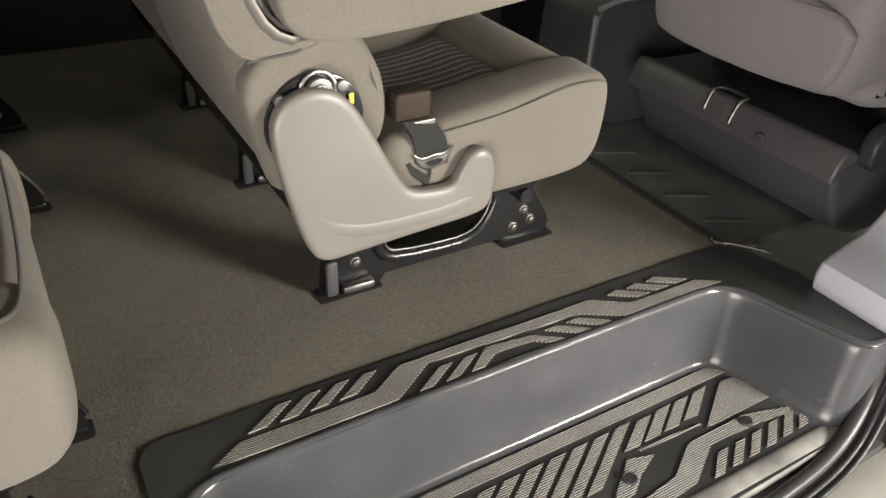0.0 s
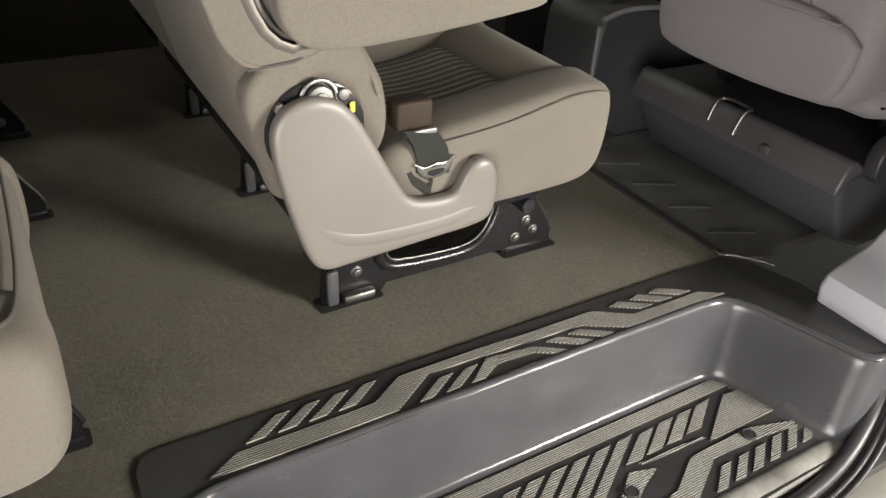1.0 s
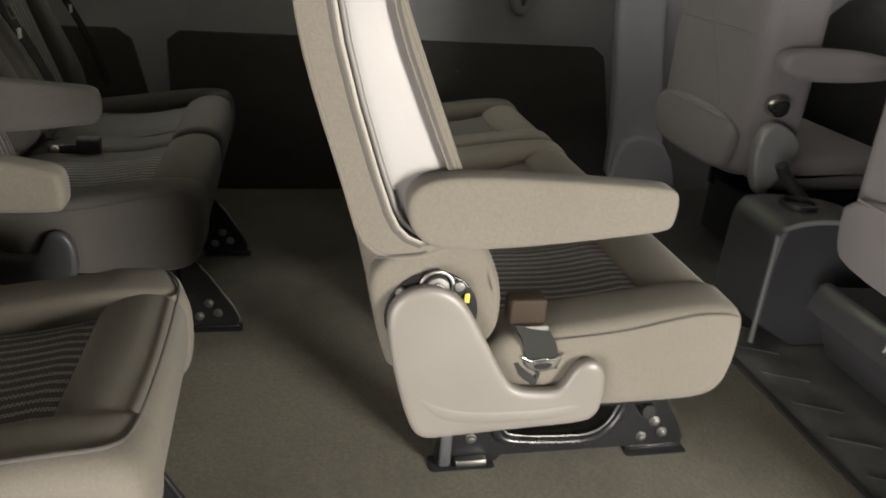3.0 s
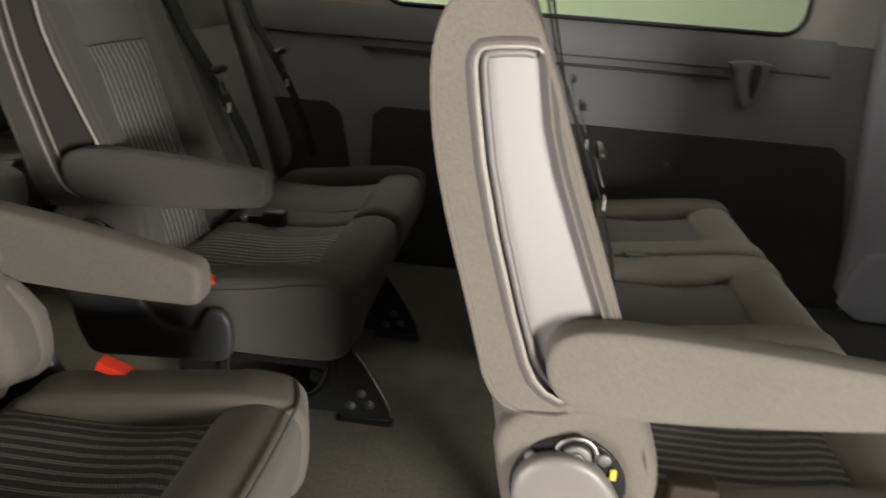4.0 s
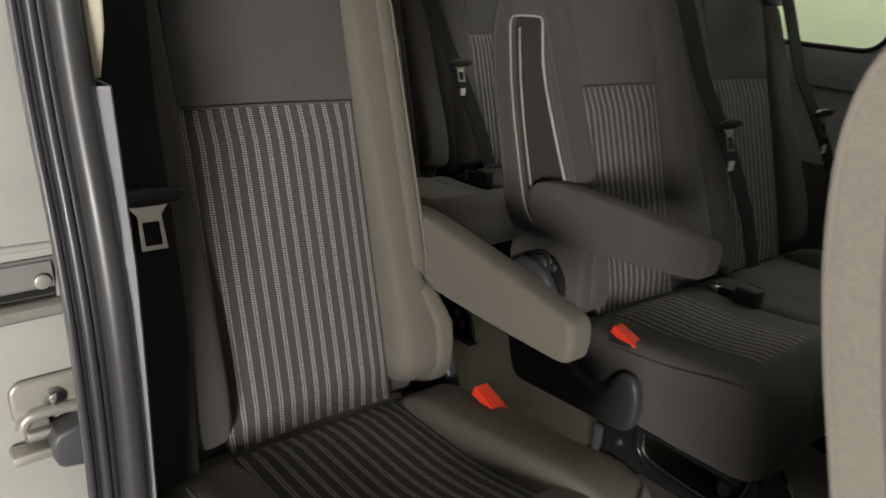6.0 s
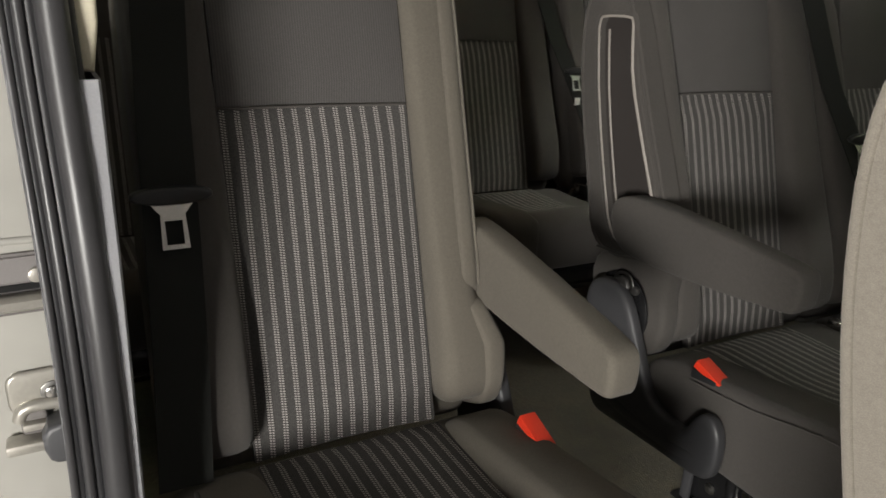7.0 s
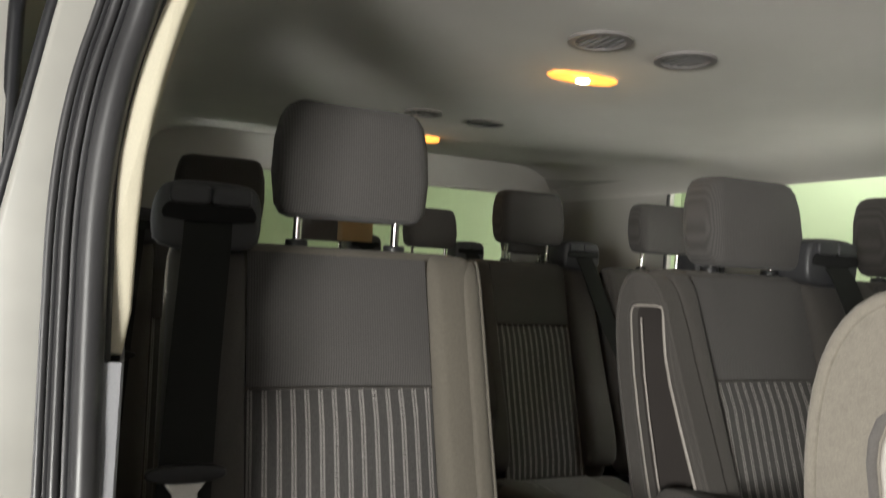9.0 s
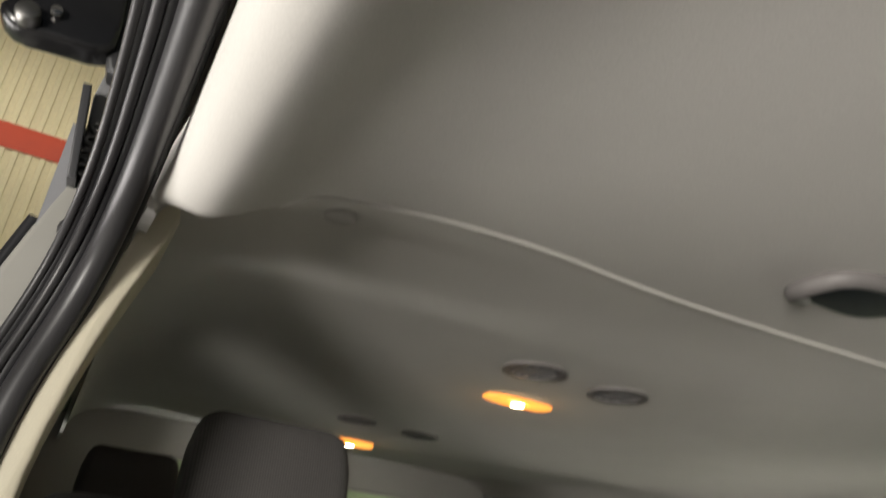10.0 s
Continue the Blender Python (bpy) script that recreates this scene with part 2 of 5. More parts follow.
def inset(loop, d):
    """Move a closed 2D loop inwards by d."""
    n = len(loop)
    turn = sum(loop[i][0] * loop[(i + 1) % n][1] - loop[(i + 1) % n][0] * loop[i][1] for i in range(n))
    s = 1 if turn > 0 else -1
    out = []
    for i in range(n):
        a, b, c = Vector(loop[i - 1]), Vector(loop[i]), Vector(loop[(i + 1) % n])
        u, v = (b - a), (c - b)
        u = u.normalized() if u.length > 1e-9 else Vector((1, 0))
        v = v.normalized() if v.length > 1e-9 else u
        nu, nv = Vector((-u.y, u.x)) * s, Vector((-v.y, v.x)) * s
        m = nu + nv
        m = m.normalized() if m.length > 1e-6 else nu
        out.append(tuple(b + m * d / max(0.5, m.dot(nu))))
    return out


AXES = {"y": lambda a, b, h: (a, h, b), "x": lambda a, b, h: (h, a, b), "z": lambda a, b, h: (a, b, h)}


def rprism(loop, h0, h1, r=0.0, axis="y", segs=3, bm=None):
    """A prism over a closed loop, its rims rounded by r. axis y: loop in x, z; axis x: loop in y, z; axis z: loop in x, y."""
    bm = bm or bmesh.new()
    place = AXES[axis]
    steps = [(0.0, 0.0)]
    if r:
        up = [(r * (1 - math.sin(a)), r * (1 - math.cos(a))) for a in [math.pi / 2 * k / segs for k in range(segs + 1)]]
        # (inset, height) from the cap outwards
        low = [(d, h0 + e) for d, e in up]
        steps = low + [(d, h1 - e) for d, e in reversed(up)]
    else:
        steps = [(0.0, h0), (0.0, h1)]
    rings = []
    for d, h in steps:
        pts = inset(loop, d) if d > 1e-9 else loop
        rings.append([bm.verts.new(place(p[0], p[1], h)) for p in pts])
    n = len(loop)
    for a, b in zip(rings, rings[1:]):
        for i in range(n):
            bm.faces.new((a[i], a[(i + 1) % n], b[(i + 1) % n], b[i]))
    bm.faces.new(rings[0][::-1]), bm.faces.new(rings[-1])
    return bm


def rect(a0, a1, b0, b1, r=0.0, segs=3):
    if not r:
        return [(a0, b0), (a1, b0), (a1, b1), (a0, b1)]
    out = []
    for cx, cy, s in ((a1 - r, b0 + r, -90), (a1 - r, b1 - r, 0), (a0 + r, b1 - r, 90), (a0 + r, b0 + r, 180)):
        out += [(cx + r * math.cos(radians(s + 90 * k / segs)), cy + r * math.sin(radians(s + 90 * k / segs))) for k in range(segs + 1)]
    return out


def rbox(x0, x1, y0, y1, z0, z1, r=0.005, axis="z", bm=None, segs=2):
    spans = {"z": (x0, x1, y0, y1, z0, z1), "y": (x0, x1, z0, z1, y0, y1), "x": (y0, y1, z0, z1, x0, x1)}[axis]
    return rprism(rect(*spans[:4], r, segs), spans[4], spans[5], r * 0.9, axis, segs, bm)


def tube(points, r, sides=8, bm=None, closed=False):
    """A round rod along points; its section is carried along without twist."""
    bm = bm or bmesh.new()
    pts = [Vector(p) for p in points]
    sides = max(sides, 10)
    n = len(pts)
    rings, side = [], None
    for i, p in enumerate(pts):
        a, b = (pts[i - 1], pts[(i + 1) % n]) if closed else (pts[max(0, i - 1)], pts[min(n - 1, i + 1)])
        d = (b - a).normalized()
        if side is None:
            side = d.orthogonal()
        side = (side - d * side.dot(d)).normalized()
        t = side.cross(d)
        rings.append([bm.verts.new(p + (side * math.cos(q) + t * math.sin(q)) * r) for q in [2 * math.pi * k / sides for k in range(sides)]])
    for i in range(n if closed else n - 1):
        a, b = rings[i], rings[(i + 1) % n]
        twist = 0
        if closed and i == n - 1:
            twist = min(range(sides), key=lambda k: (a[0].co - b[k].co).length)
        for k in range(sides):
            bm.faces.new((a[k], a[(k + 1) % sides], b[(k + 1 + twist) % sides], b[(k + twist) % sides]))
    if not closed:
        bm.faces.new(rings[0][::-1]), bm.faces.new(rings[-1])
    return bm


def ribbon(points, side, width, thick, bm=None):
    """A flat strap along points; side: the direction of its width."""
    bm = bm or bmesh.new()
    pts, s = [Vector(p) for p in points], Vector(side).normalized()
    rings = []
    for i, p in enumerate(pts):
        d = (pts[min(len(pts) - 1, i + 1)] - pts[max(0, i - 1)]).normalized()
        nrm = d.cross(s).normalized()
        rings.append([bm.verts.new(p + s * width * a + nrm * thick * b) for a, b in ((-0.5, -0.5), (0.5, -0.5), (0.5, 0.5), (-0.5, 0.5))])
    for a, b in zip(rings, rings[1:]):
        for k in range(4):
            bm.faces.new((a[k], a[(k + 1) % 4], b[(k + 1) % 4], b[k]))
    bm.faces.new(rings[0][::-1]), bm.faces.new(rings[-1])
    return bm


def disc(centre, r, y0, y1, axis="y", rim=0.002, sides=20, bm=None):
    loop = [(centre[0] + r * math.cos(2 * math.pi * k / sides), centre[1] + r * math.sin(2 * math.pi * k / sides)) for k in range(sides)]
    return rprism(loop, y0, y1, rim, axis, 2, bm)


def plate(outer, holes, h0, h1, axis="y"):
    """A flat plate with holes through it."""
    bm = bmesh.new()
    place = AXES[axis]
    edges = []
    for loop in (outer, *holes):
        vs = [bm.verts.new(place(p[0], p[1], h0)) for p in loop]
        edges += [bm.edges.new((vs[i], vs[(i + 1) % len(vs)])) for i in range(len(vs))]
    bmesh.ops.triangle_fill(bm, use_beauty=True, edges=edges)
    out = bmesh.ops.extrude_face_region(bm, geom=bm.faces[:])
    move = Vector(place(0, 0, h1 - h0))
    bmesh.ops.translate(bm, verts=[v for v in out["geom"] if isinstance(v, bmesh.types.BMVert)], vec=move)
    return bm


def sheet(rows, thick=0.0, bm=None):
    """A grid of points as one sheet."""
    bm = bm or bmesh.new()
    vs = [[bm.verts.new(p) for p in row] for row in rows]
    for a, b in zip(vs, vs[1:]):
        for i in range(len(a) - 1):
            bm.faces.new((a[i], a[i + 1], b[i + 1], b[i]))
    if thick:
        bmesh.ops.recalc_face_normals(bm, faces=bm.faces)
        bmesh.ops.solidify(bm, geom=bm.faces[:], thickness=thick)
    return bm

# ---- seats ----
LEAN = 0.290


def front_x(z):
    """The front face of a backrest at height z."""
    return -0.058 - LEAN * (z - 0.376)


BACK = chaikin([(-0.076, 0.385), (-0.138, 0.60), (-0.213, 0.86), (-0.255, 1.01), (-0.268, 1.085), (-0.30, 1.100), (-0.332, 1.070),
                (-0.345, 1.00), (-0.335, 0.90), (-0.312, 0.80), (-0.277, 0.68), (-0.243, 0.545), (-0.222, 0.44), (-0.190, 0.345), (-0.10, 0.335)], 2)
BOLSTER = chaikin([(-0.032, 0.40), (-0.026, 0.46), (-0.055, 0.555), (-0.106, 0.683), (-0.176, 0.879), (-0.219, 1.00), (-0.246, 1.075), (-0.285, 1.098), (-0.322, 1.07),
                   (-0.332, 0.95), (-0.28, 0.72), (-0.235, 0.545), (-0.20, 0.42), (-0.12, 0.385)], 2)
SIDE = chaikin([(-0.060, 0.575), (-0.098, 0.69), (-0.172, 0.885), (-0.212, 1.00), (-0.243, 1.070), (-0.29, 1.092), (-0.330, 1.065), (-0.345, 1.00),
                (-0.335, 0.90), (-0.312, 0.80), (-0.277, 0.68), (-0.243, 0.548), (-0.15, 0.540)], 2)
RECESS = chaikin([(-0.222, 1.010), (-0.230, 1.021), (-0.286, 1.018), (-0.296, 1.008), (-0.297, 0.985), (-0.272, 0.843), (-0.212, 0.635), (-0.188, 0.585), (-0.150, 0.566), (-0.098, 0.600), (-0.110, 0.66), (-0.155, 0.774), (-0.202, 0.90), (-0.219, 0.985)], 1)
LOWER_SIDE = chaikin([(-0.075, 0.575), (-0.045, 0.55), (-0.022, 0.47), (-0.026, 0.405), (-0.06, 0.375), (-0.19, 0.33), (-0.215, 0.40), (-0.243, 0.545)], 2)
CUSHION = chaikin([(-0.10, 0.33), (-0.05, 0.375), (0.05, 0.372), (0.20, 0.378), (0.31, 0.400), (0.40, 0.405), (0.436, 0.375), (0.438, 0.31), (0.405, 0.262), (0.30, 0.245), (0.0, 0.245), (-0.10, 0.26)], 2)
CUSHION_SIDE = chaikin([(-0.06, 0.36), (-0.02, 0.395), (0.08, 0.408), (0.20, 0.425), (0.33, 0.440), (0.412, 0.441), (0.447, 0.426), (0.457, 0.395), (0.455, 0.325), (0.440, 0.280), (0.405, 0.256), (0.32, 0.250), (0.05, 0.250), (-0.06, 0.28)], 2)
COVER = chaikin([(-0.208, 0.445), (-0.197, 0.484), (-0.163, 0.504), (-0.125, 0.503), (-0.090, 0.480), (-0.055, 0.418), (-0.018, 0.348), (0.004, 0.316), (0.05, 0.308), (0.085, 0.310),
                 (0.098, 0.338), (0.115, 0.362), (0.142, 0.362), (0.160, 0.335), (0.162, 0.288), (0.155, 0.255), (0.130, 0.242), (0.03, 0.238), (-0.10, 0.230), (-0.140, 0.228), (-0.162, 0.250), (-0.188, 0.34)], 2)
ARM = chaikin([(-0.186, 0.635), (-0.172, 0.672), (-0.120, 0.688), (0.04, 0.682), (0.19, 0.671), (0.222, 0.667), (0.232, 0.656), (0.234, 0.630), (0.232, 0.606), (0.224, 0.594), (0.19, 0.588), (0.04, 0.570), (-0.115, 0.560), (-0.168, 0.582)], 2)
BRACKET = [(-0.072, 0.0), (-0.062, 0.10), (-0.055, 0.16), (0.02, 0.21), (0.34, 0.21), (0.396, 0.150), (0.448, 0.060), (0.462, 0.030), (0.462, 0.0), (0.345, 0.0), (0.335, 0.014), (0.065, 0.014), (0.055, 0.0)]
BRACKET_HOLE = chaikin([(0.062, 0.105), (0.066, 0.072), (0.095, 0.060), (0.215, 0.052), (0.262, 0.058), (0.290, 0.085), (0.306, 0.130), (0.302, 0.165), (0.10, 0.168), (0.066, 0.15)], 1)


def insert_panel(y0, y1, z0, z1, proud, cols=8, rows=10, thick=0.012):
    """A padded patch on the front of a backrest, a little hollow between its side seams."""
    grid = []
    for j in range(rows + 1):
        z = z0 + (z1 - z0) * j / rows
        line = []
        for i in range(cols + 1):
            u, v = 2 * i / cols - 1, 2 * j / rows - 1
            edge = max(abs(u) ** 8, abs(v) ** 10)
            line.append((front_x(z) + proud * (1 - edge) - 0.010 * (1 - u * u), y0 + (y1 - y0) * i / cols, z))
        grid.append(line)
    return sheet(grid, thick)


def cushion_panel(y0, y1, x0, x1, cols=8, rows=10):
    grid = []
    for j in range(rows + 1):
        x = x0 + (x1 - x0) * j / rows
        line = []
        for i in range(cols + 1):
            u, v = 2 * i / cols - 1, 2 * j / rows - 1
            edge = max(abs(u) ** 8, abs(v) ** 10)
            top = 0.374 + 0.030 * max(0.0, (x - 0.12) / 0.2) ** 1.5
            line.append((x, y0 + (y1 - y0) * i / cols, top + 0.008 * (1 - edge)))
        grid.append(line)
    return sheet(grid, 0.012)


def headrest_mesh(yc, lift):
    """A padded head restraint, wider at its crown, rounded all over."""
    bm = bmesh.new()
    levels = [(1.142, 0.104, 0.036), (1.148, 0.118, 0.046), (1.165, 0.127, 0.053), (1.22, 0.133, 0.057), (1.28, 0.130, 0.055), (1.318, 0.122, 0.050), (1.334, 0.114, 0.043), (1.342, 0.100, 0.032)]
    rings = []
    for z, w, d in levels:
        cx = -0.315 - 0.10 * (z - 1.24)
        loop = rect(cx - d, cx + d, yc - w, yc + w, min(w, d) * 0.55, 4)
        rings.append([bm.verts.new((a, b, z + lift)) for a, b in loop])
    n = len(rings[0])
    for a, b in zip(rings, rings[1:]):
        for i in range(n):
            bm.faces.new((a[i], a[(i + 1) % n], b[(i + 1) % n], b[i]))
    bm.faces.new(rings[0][::-1]), bm.faces.new(rings[-1])
    return bm


def bolt(place, parent, r=0.011, out=-1):
    """A washer with a rounded bolt head on it."""
    x, y, z = place
    bm = disc((x, z), r, min(y, y + 0.003 * out), max(y, y + 0.003 * out), "y", 0.001, 14)
    disc((x, z), r * 0.68, min(y, y + 0.009 * out), max(y, y + 0.009 * out), "y", 0.003, 12, bm)
    return part("bolt", bm, DULL_STEEL, parent, "steel bolt head")


def fitted(p, m, places, pitch, arm):
    """Narrows the inserts and the aisle side to their true widths, lowers the backrest and shortens the cushion."""
    c, x, z = m * p.y, p.x, p.z
    i = min(places - 1, max(0, round(c / pitch)))
    u = c - pitch * i
    if abs(u) <= 0.15:
        u *= 0.9367
    elif i or u > 0:
        u = math.copysign(0.1405 + (abs(u) - 0.15) * (pitch / 2 - 0.1405) / (pitch / 2 - 0.15), u)
    elif u > -0.285:
        u = -0.1405 + (u + 0.15) * (0.856 if m > 0 else 0.79)
    else:
        u = (-0.256 if m > 0 else -0.2472) + (u + 0.285) * 0.5
    if z >= 0.5:
        z = 0.5 + 0.915 * (z - 0.5)
    elif x > 0.2 and not arm:
        x = 0.2 + 0.85 * (x - 0.2)
    if not i and u < -0.1405 and z > 0.5 and not arm:
        # the aisle side turns inwards towards the front
        inward = 0.36 * max(0.0, x + 0.275 + LEAN * (z - 0.97)) * min(1.0, (z - 0.5) / 0.08)
        u += min(0.040, inward) * min(1.0, (-0.1405 - u) / 0.08)
    if x > 0.30 and z < 0.5 and u < -0.15 and not i and not arm:
        x -= (0.034 if m < 0 else 0.006) * min(1.0, (-0.15 - u) / 0.10) ** 2
    return Vector((x, m * (u + pitch * i), z))


def seating(name, x, y, places, m, label, group, lift=0.0, feet=(), detailed=True, pitch=0.51, red=True, head_y=0.024, drop=0.0):
    """A seat or bench. y: middle of the place beside the aisle; m: 1 when the aisle lies towards -y, -1 when towards +y."""
    seat = thing(name, x, y, 0, label, "car seat", group)
    # benches behind the first one and the rear rows: darker cloth, their shade put into its colour
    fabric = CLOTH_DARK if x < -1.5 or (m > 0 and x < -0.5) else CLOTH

    def span(a, b):
        return (min(m * a, m * b), max(m * a, m * b))

    for i in range(places):
        c = pitch * i
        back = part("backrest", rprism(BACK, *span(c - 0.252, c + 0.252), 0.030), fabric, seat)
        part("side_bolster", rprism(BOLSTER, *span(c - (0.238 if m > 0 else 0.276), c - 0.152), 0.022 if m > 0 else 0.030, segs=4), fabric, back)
        # a single seat's window-side bolster has its shade in the cloth colour
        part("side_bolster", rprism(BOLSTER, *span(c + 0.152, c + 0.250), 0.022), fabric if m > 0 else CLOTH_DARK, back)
        a, b = span(c - 0.150, c + 0.150)
        part("striped_insert", insert_panel(a, b, 0.372, 0.868, 0.010), STRIPED, back, "dark insert with dotted light stripes")
        part("upper_insert", insert_panel(a, b, 0.872, 1.082, 0.010, rows=6), CLOTH_FINE, back, "fine ribbed grey cloth insert")
        bm = tube([(front_x(0.87) + 0.004, a + 0.004, 0.87), (front_x(0.87) - 0.004, (a + b) / 2, 0.87), (front_x(0.87) + 0.004, b - 0.004, 0.87)], 0.002, 6)
        part("seam", bm, CLOTH_DARK, back)
        # head restraint with its posts and sleeves
        head = part("headrest", headrest_mesh(m * c + head_y, lift), CLOTH_FINE, seat, "padded grey cloth headrest")
        for s in (-0.087, 0.087):
            part("post", tube([(-0.315, m * c + head_y + s, 1.06), (-0.312, m * c + head_y + s, 1.165 + lift)], 0.0075, 10), CHROME, head, "chrome post")
            part("sleeve", disc((-0.315, m * c + head_y + s), 0.019, 1.085, 1.106, "z", 0.003, 16), BLACK_PLASTIC, head)
        # shoulder belt: guide, webbing, tongue
        g0, g1 = span(c + 0.146, c + 0.264)
        gm = (g0 + g1) / 2
        body = chaikin([(g0 - 0.004, 1.075), (g1 + 0.004, 1.075), (g1 + 0.012, 1.125), (g1 + 0.006, 1.172), (g1 - 0.016, 1.186), (g0 + 0.016, 1.186), (g0 - 0.006, 1.172), (g0 - 0.012, 1.125)], 2)
        guide = part("belt_guide", rprism(body, -0.345, -0.232, 0.012, "x"), GREY_PLASTIC, seat, "dark grey plastic belt guide")
        part("slot", rprism(chaikin([(g0 + 0.004, 1.122), (g1 - 0.004, 1.122), (g1 + 0.002, 1.136), (g1 - 0.010, 1.154), (g0 + 0.010, 1.154), (g0 - 0.002, 1.136)], 1), -0.232, -0.226, 0.002, "x"), VOID, guide, "black slot for the webbing")
        for half in ((g0 + 0.008, gm - 0.001), (gm + 0.001, g1 - 0.008)):
            part("cap", rprism(rect(*half, 1.148, 1.178, 0.008), -0.236, -0.222, 0.004, "x"), GREY_PLASTIC, guide)
        pts = []

        def hang(z):
            """How far the webbing has swung outwards at height z."""
            return (0.27 if m > 0 else -0.05) * (1.146 - z)

        for k in range(15):
            zz = 1.146 - (1.146 - 0.40) * k / 14
            pts.append((front_x(zz) + 0.050 - 0.012 * math.sin(math.pi * k / 14) + 0.030 * max(0.0, math.sin(math.pi * (k - 5) / 10)) + (-0.014 if k == 0 else 0), gm + hang(zz), zz))
        strap = part("belt", ribbon(pts, (0, 1, 0), 0.060, 0.0035), BELT, seat, "black seat belt webbing")
        zt = 0.745
        gm += hang(zt)
        xt = front_x(zt) + 0.068
        part("belt_stop", rprism(chaikin(rect(gm - 0.044, gm + 0.044, zt + 0.022, zt + 0.046), 2), xt - 0.004, xt + 0.010, 0.004, "x"), BLACK_PLASTIC, strap)
        outer = [(gm - 0.025, zt + 0.024), (gm + 0.025, zt + 0.024), (gm + 0.0135, zt + 0.008), (gm + 0.0150, zt - 0.036), (gm - 0.0150, zt - 0.036), (gm - 0.0135, zt + 0.008)]
        bm = plate(outer, [rect(gm - 0.0095, gm + 0.0095, zt - 0.030, zt + 0.000)], xt + 0.004, xt + 0.007, "x")
        for v in bm.verts:
            v.co.x -= 1.1 * LEAN * (v.co.z - zt)
        part("tongue", bm, CHROME if detailed else DULL_STEEL, strap, "bright steel belt tongue")
        if m > 0:
            part("belt_label", rbox(xt + 0.024, xt + 0.027, gm - 0.010, gm + 0.010, zt - 0.088, zt - 0.060, 0.0008, "x"), WHITE_LABEL, strap, "small white label")
        # cushion
        left, right = (c - 0.252, c + 0.252)
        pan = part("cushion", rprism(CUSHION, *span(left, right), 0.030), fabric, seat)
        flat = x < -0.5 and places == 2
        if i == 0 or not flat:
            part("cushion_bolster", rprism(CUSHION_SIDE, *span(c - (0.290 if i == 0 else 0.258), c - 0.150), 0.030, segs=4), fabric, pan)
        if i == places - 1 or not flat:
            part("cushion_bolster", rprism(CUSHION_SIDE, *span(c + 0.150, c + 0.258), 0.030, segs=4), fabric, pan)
        # far places: dim light is put into a plain dark insert without stripes
        part("striped_insert", cushion_panel(*span(c - 0.150, c + 0.150), -0.045, 0.300), CLOTH_DARK if i else STRIPED, pan, "plain insert, dark to hold its shade" if i else "dark insert with dotted light stripes")
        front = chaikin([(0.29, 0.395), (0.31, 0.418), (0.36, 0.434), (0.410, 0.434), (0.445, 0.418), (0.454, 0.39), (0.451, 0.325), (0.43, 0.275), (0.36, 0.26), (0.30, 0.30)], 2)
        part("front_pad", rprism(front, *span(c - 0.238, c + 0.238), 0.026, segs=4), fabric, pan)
        if m < 0 and detailed:
            hem = chaikin([(0.02, 0.236, 0.406), (0.20, 0.240, 0.4285), (0.34, 0.240, 0.4425), (0.405, 0.236, 0.4425), (0.432, 0.205, 0.4355), (0.438, 0.0, 0.4305), (0.436, -0.20, 0.434), (0.430, -0.252, 0.436)], 3, False)
            part("piping", tube([(px, m * (c + py), pz) for px, py, pz in hem], 0.0028, 8), CLOTH_DARK, pan, "dark piping along the cushion edge")
        if m > 0:
            part("anchor_button", disc((m * (c - 0.166), 0.440), 0.011, -0.055, -0.036, "x", 0.003, 14), WHITE_LABEL, back, "small pale button")
        # buckle beside the cushion
        bx, by = 0.065, m * (c - 0.262)
        if not i and detailed and m > 0 and x > -0.5:
            continue
        buckle = part("buckle", rprism(rect(by - 0.020, by + 0.020, 0.352, 0.412, 0.008), bx - 0.012, bx + 0.045, 0.005, "x"), BLACK_PLASTIC, seat, "black buckle")
        if red and not i:
            part("release_button", rprism([(bx - 0.010, 0.413), (bx + 0.045, 0.400), (bx + 0.052, 0.408), (bx - 0.004, 0.428)], by - 0.018, by + 0.018, 0.002), RED, buckle, "red release button")
        part("stalk", ribbon([(bx - 0.012, by, 0.375), (bx - 0.055, by, 0.372), (bx - 0.10, by, 0.340)], (0, 0, 1), 0.034, 0.006), BLACK_PLASTIC, buckle)
        part("stalk_end", rbox(bx - 0.085, bx - 0.055, by - 0.010, by + 0.010, 0.352, 0.390, 0.005), CHROME, buckle, "steel stalk end")
    # side of the backrest towards the aisle, with the folding armrest in its recess
    if m < 0:
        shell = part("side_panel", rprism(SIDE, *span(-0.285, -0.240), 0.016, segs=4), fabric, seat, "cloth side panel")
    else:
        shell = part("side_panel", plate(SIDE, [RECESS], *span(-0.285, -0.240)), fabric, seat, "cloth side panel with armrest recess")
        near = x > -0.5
        # rear recesses: their shade is put into a dark copy of the panel
        part("recess_panel", rprism(inset(RECESS, -0.004), *span(-0.266, -0.242), 0.0), PANEL if near else PANEL_DARKENED, shell, "smooth pale grey plastic recess" if near else "plastic recess darkened brown for its shade")
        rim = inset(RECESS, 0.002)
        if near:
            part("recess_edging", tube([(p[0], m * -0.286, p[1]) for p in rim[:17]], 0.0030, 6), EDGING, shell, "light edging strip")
            # grey rod drawn as the thin shadow inside the rear edge
            part("recess_gap", tube([(p[0], m * -0.271, p[1]) for p in inset(RECESS, 0.010)[:17]], 0.0055, 8), PANEL_SHADE, shell, "grey strip for the shadow along the recess")
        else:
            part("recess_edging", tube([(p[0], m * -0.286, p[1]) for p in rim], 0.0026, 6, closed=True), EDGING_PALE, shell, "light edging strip")
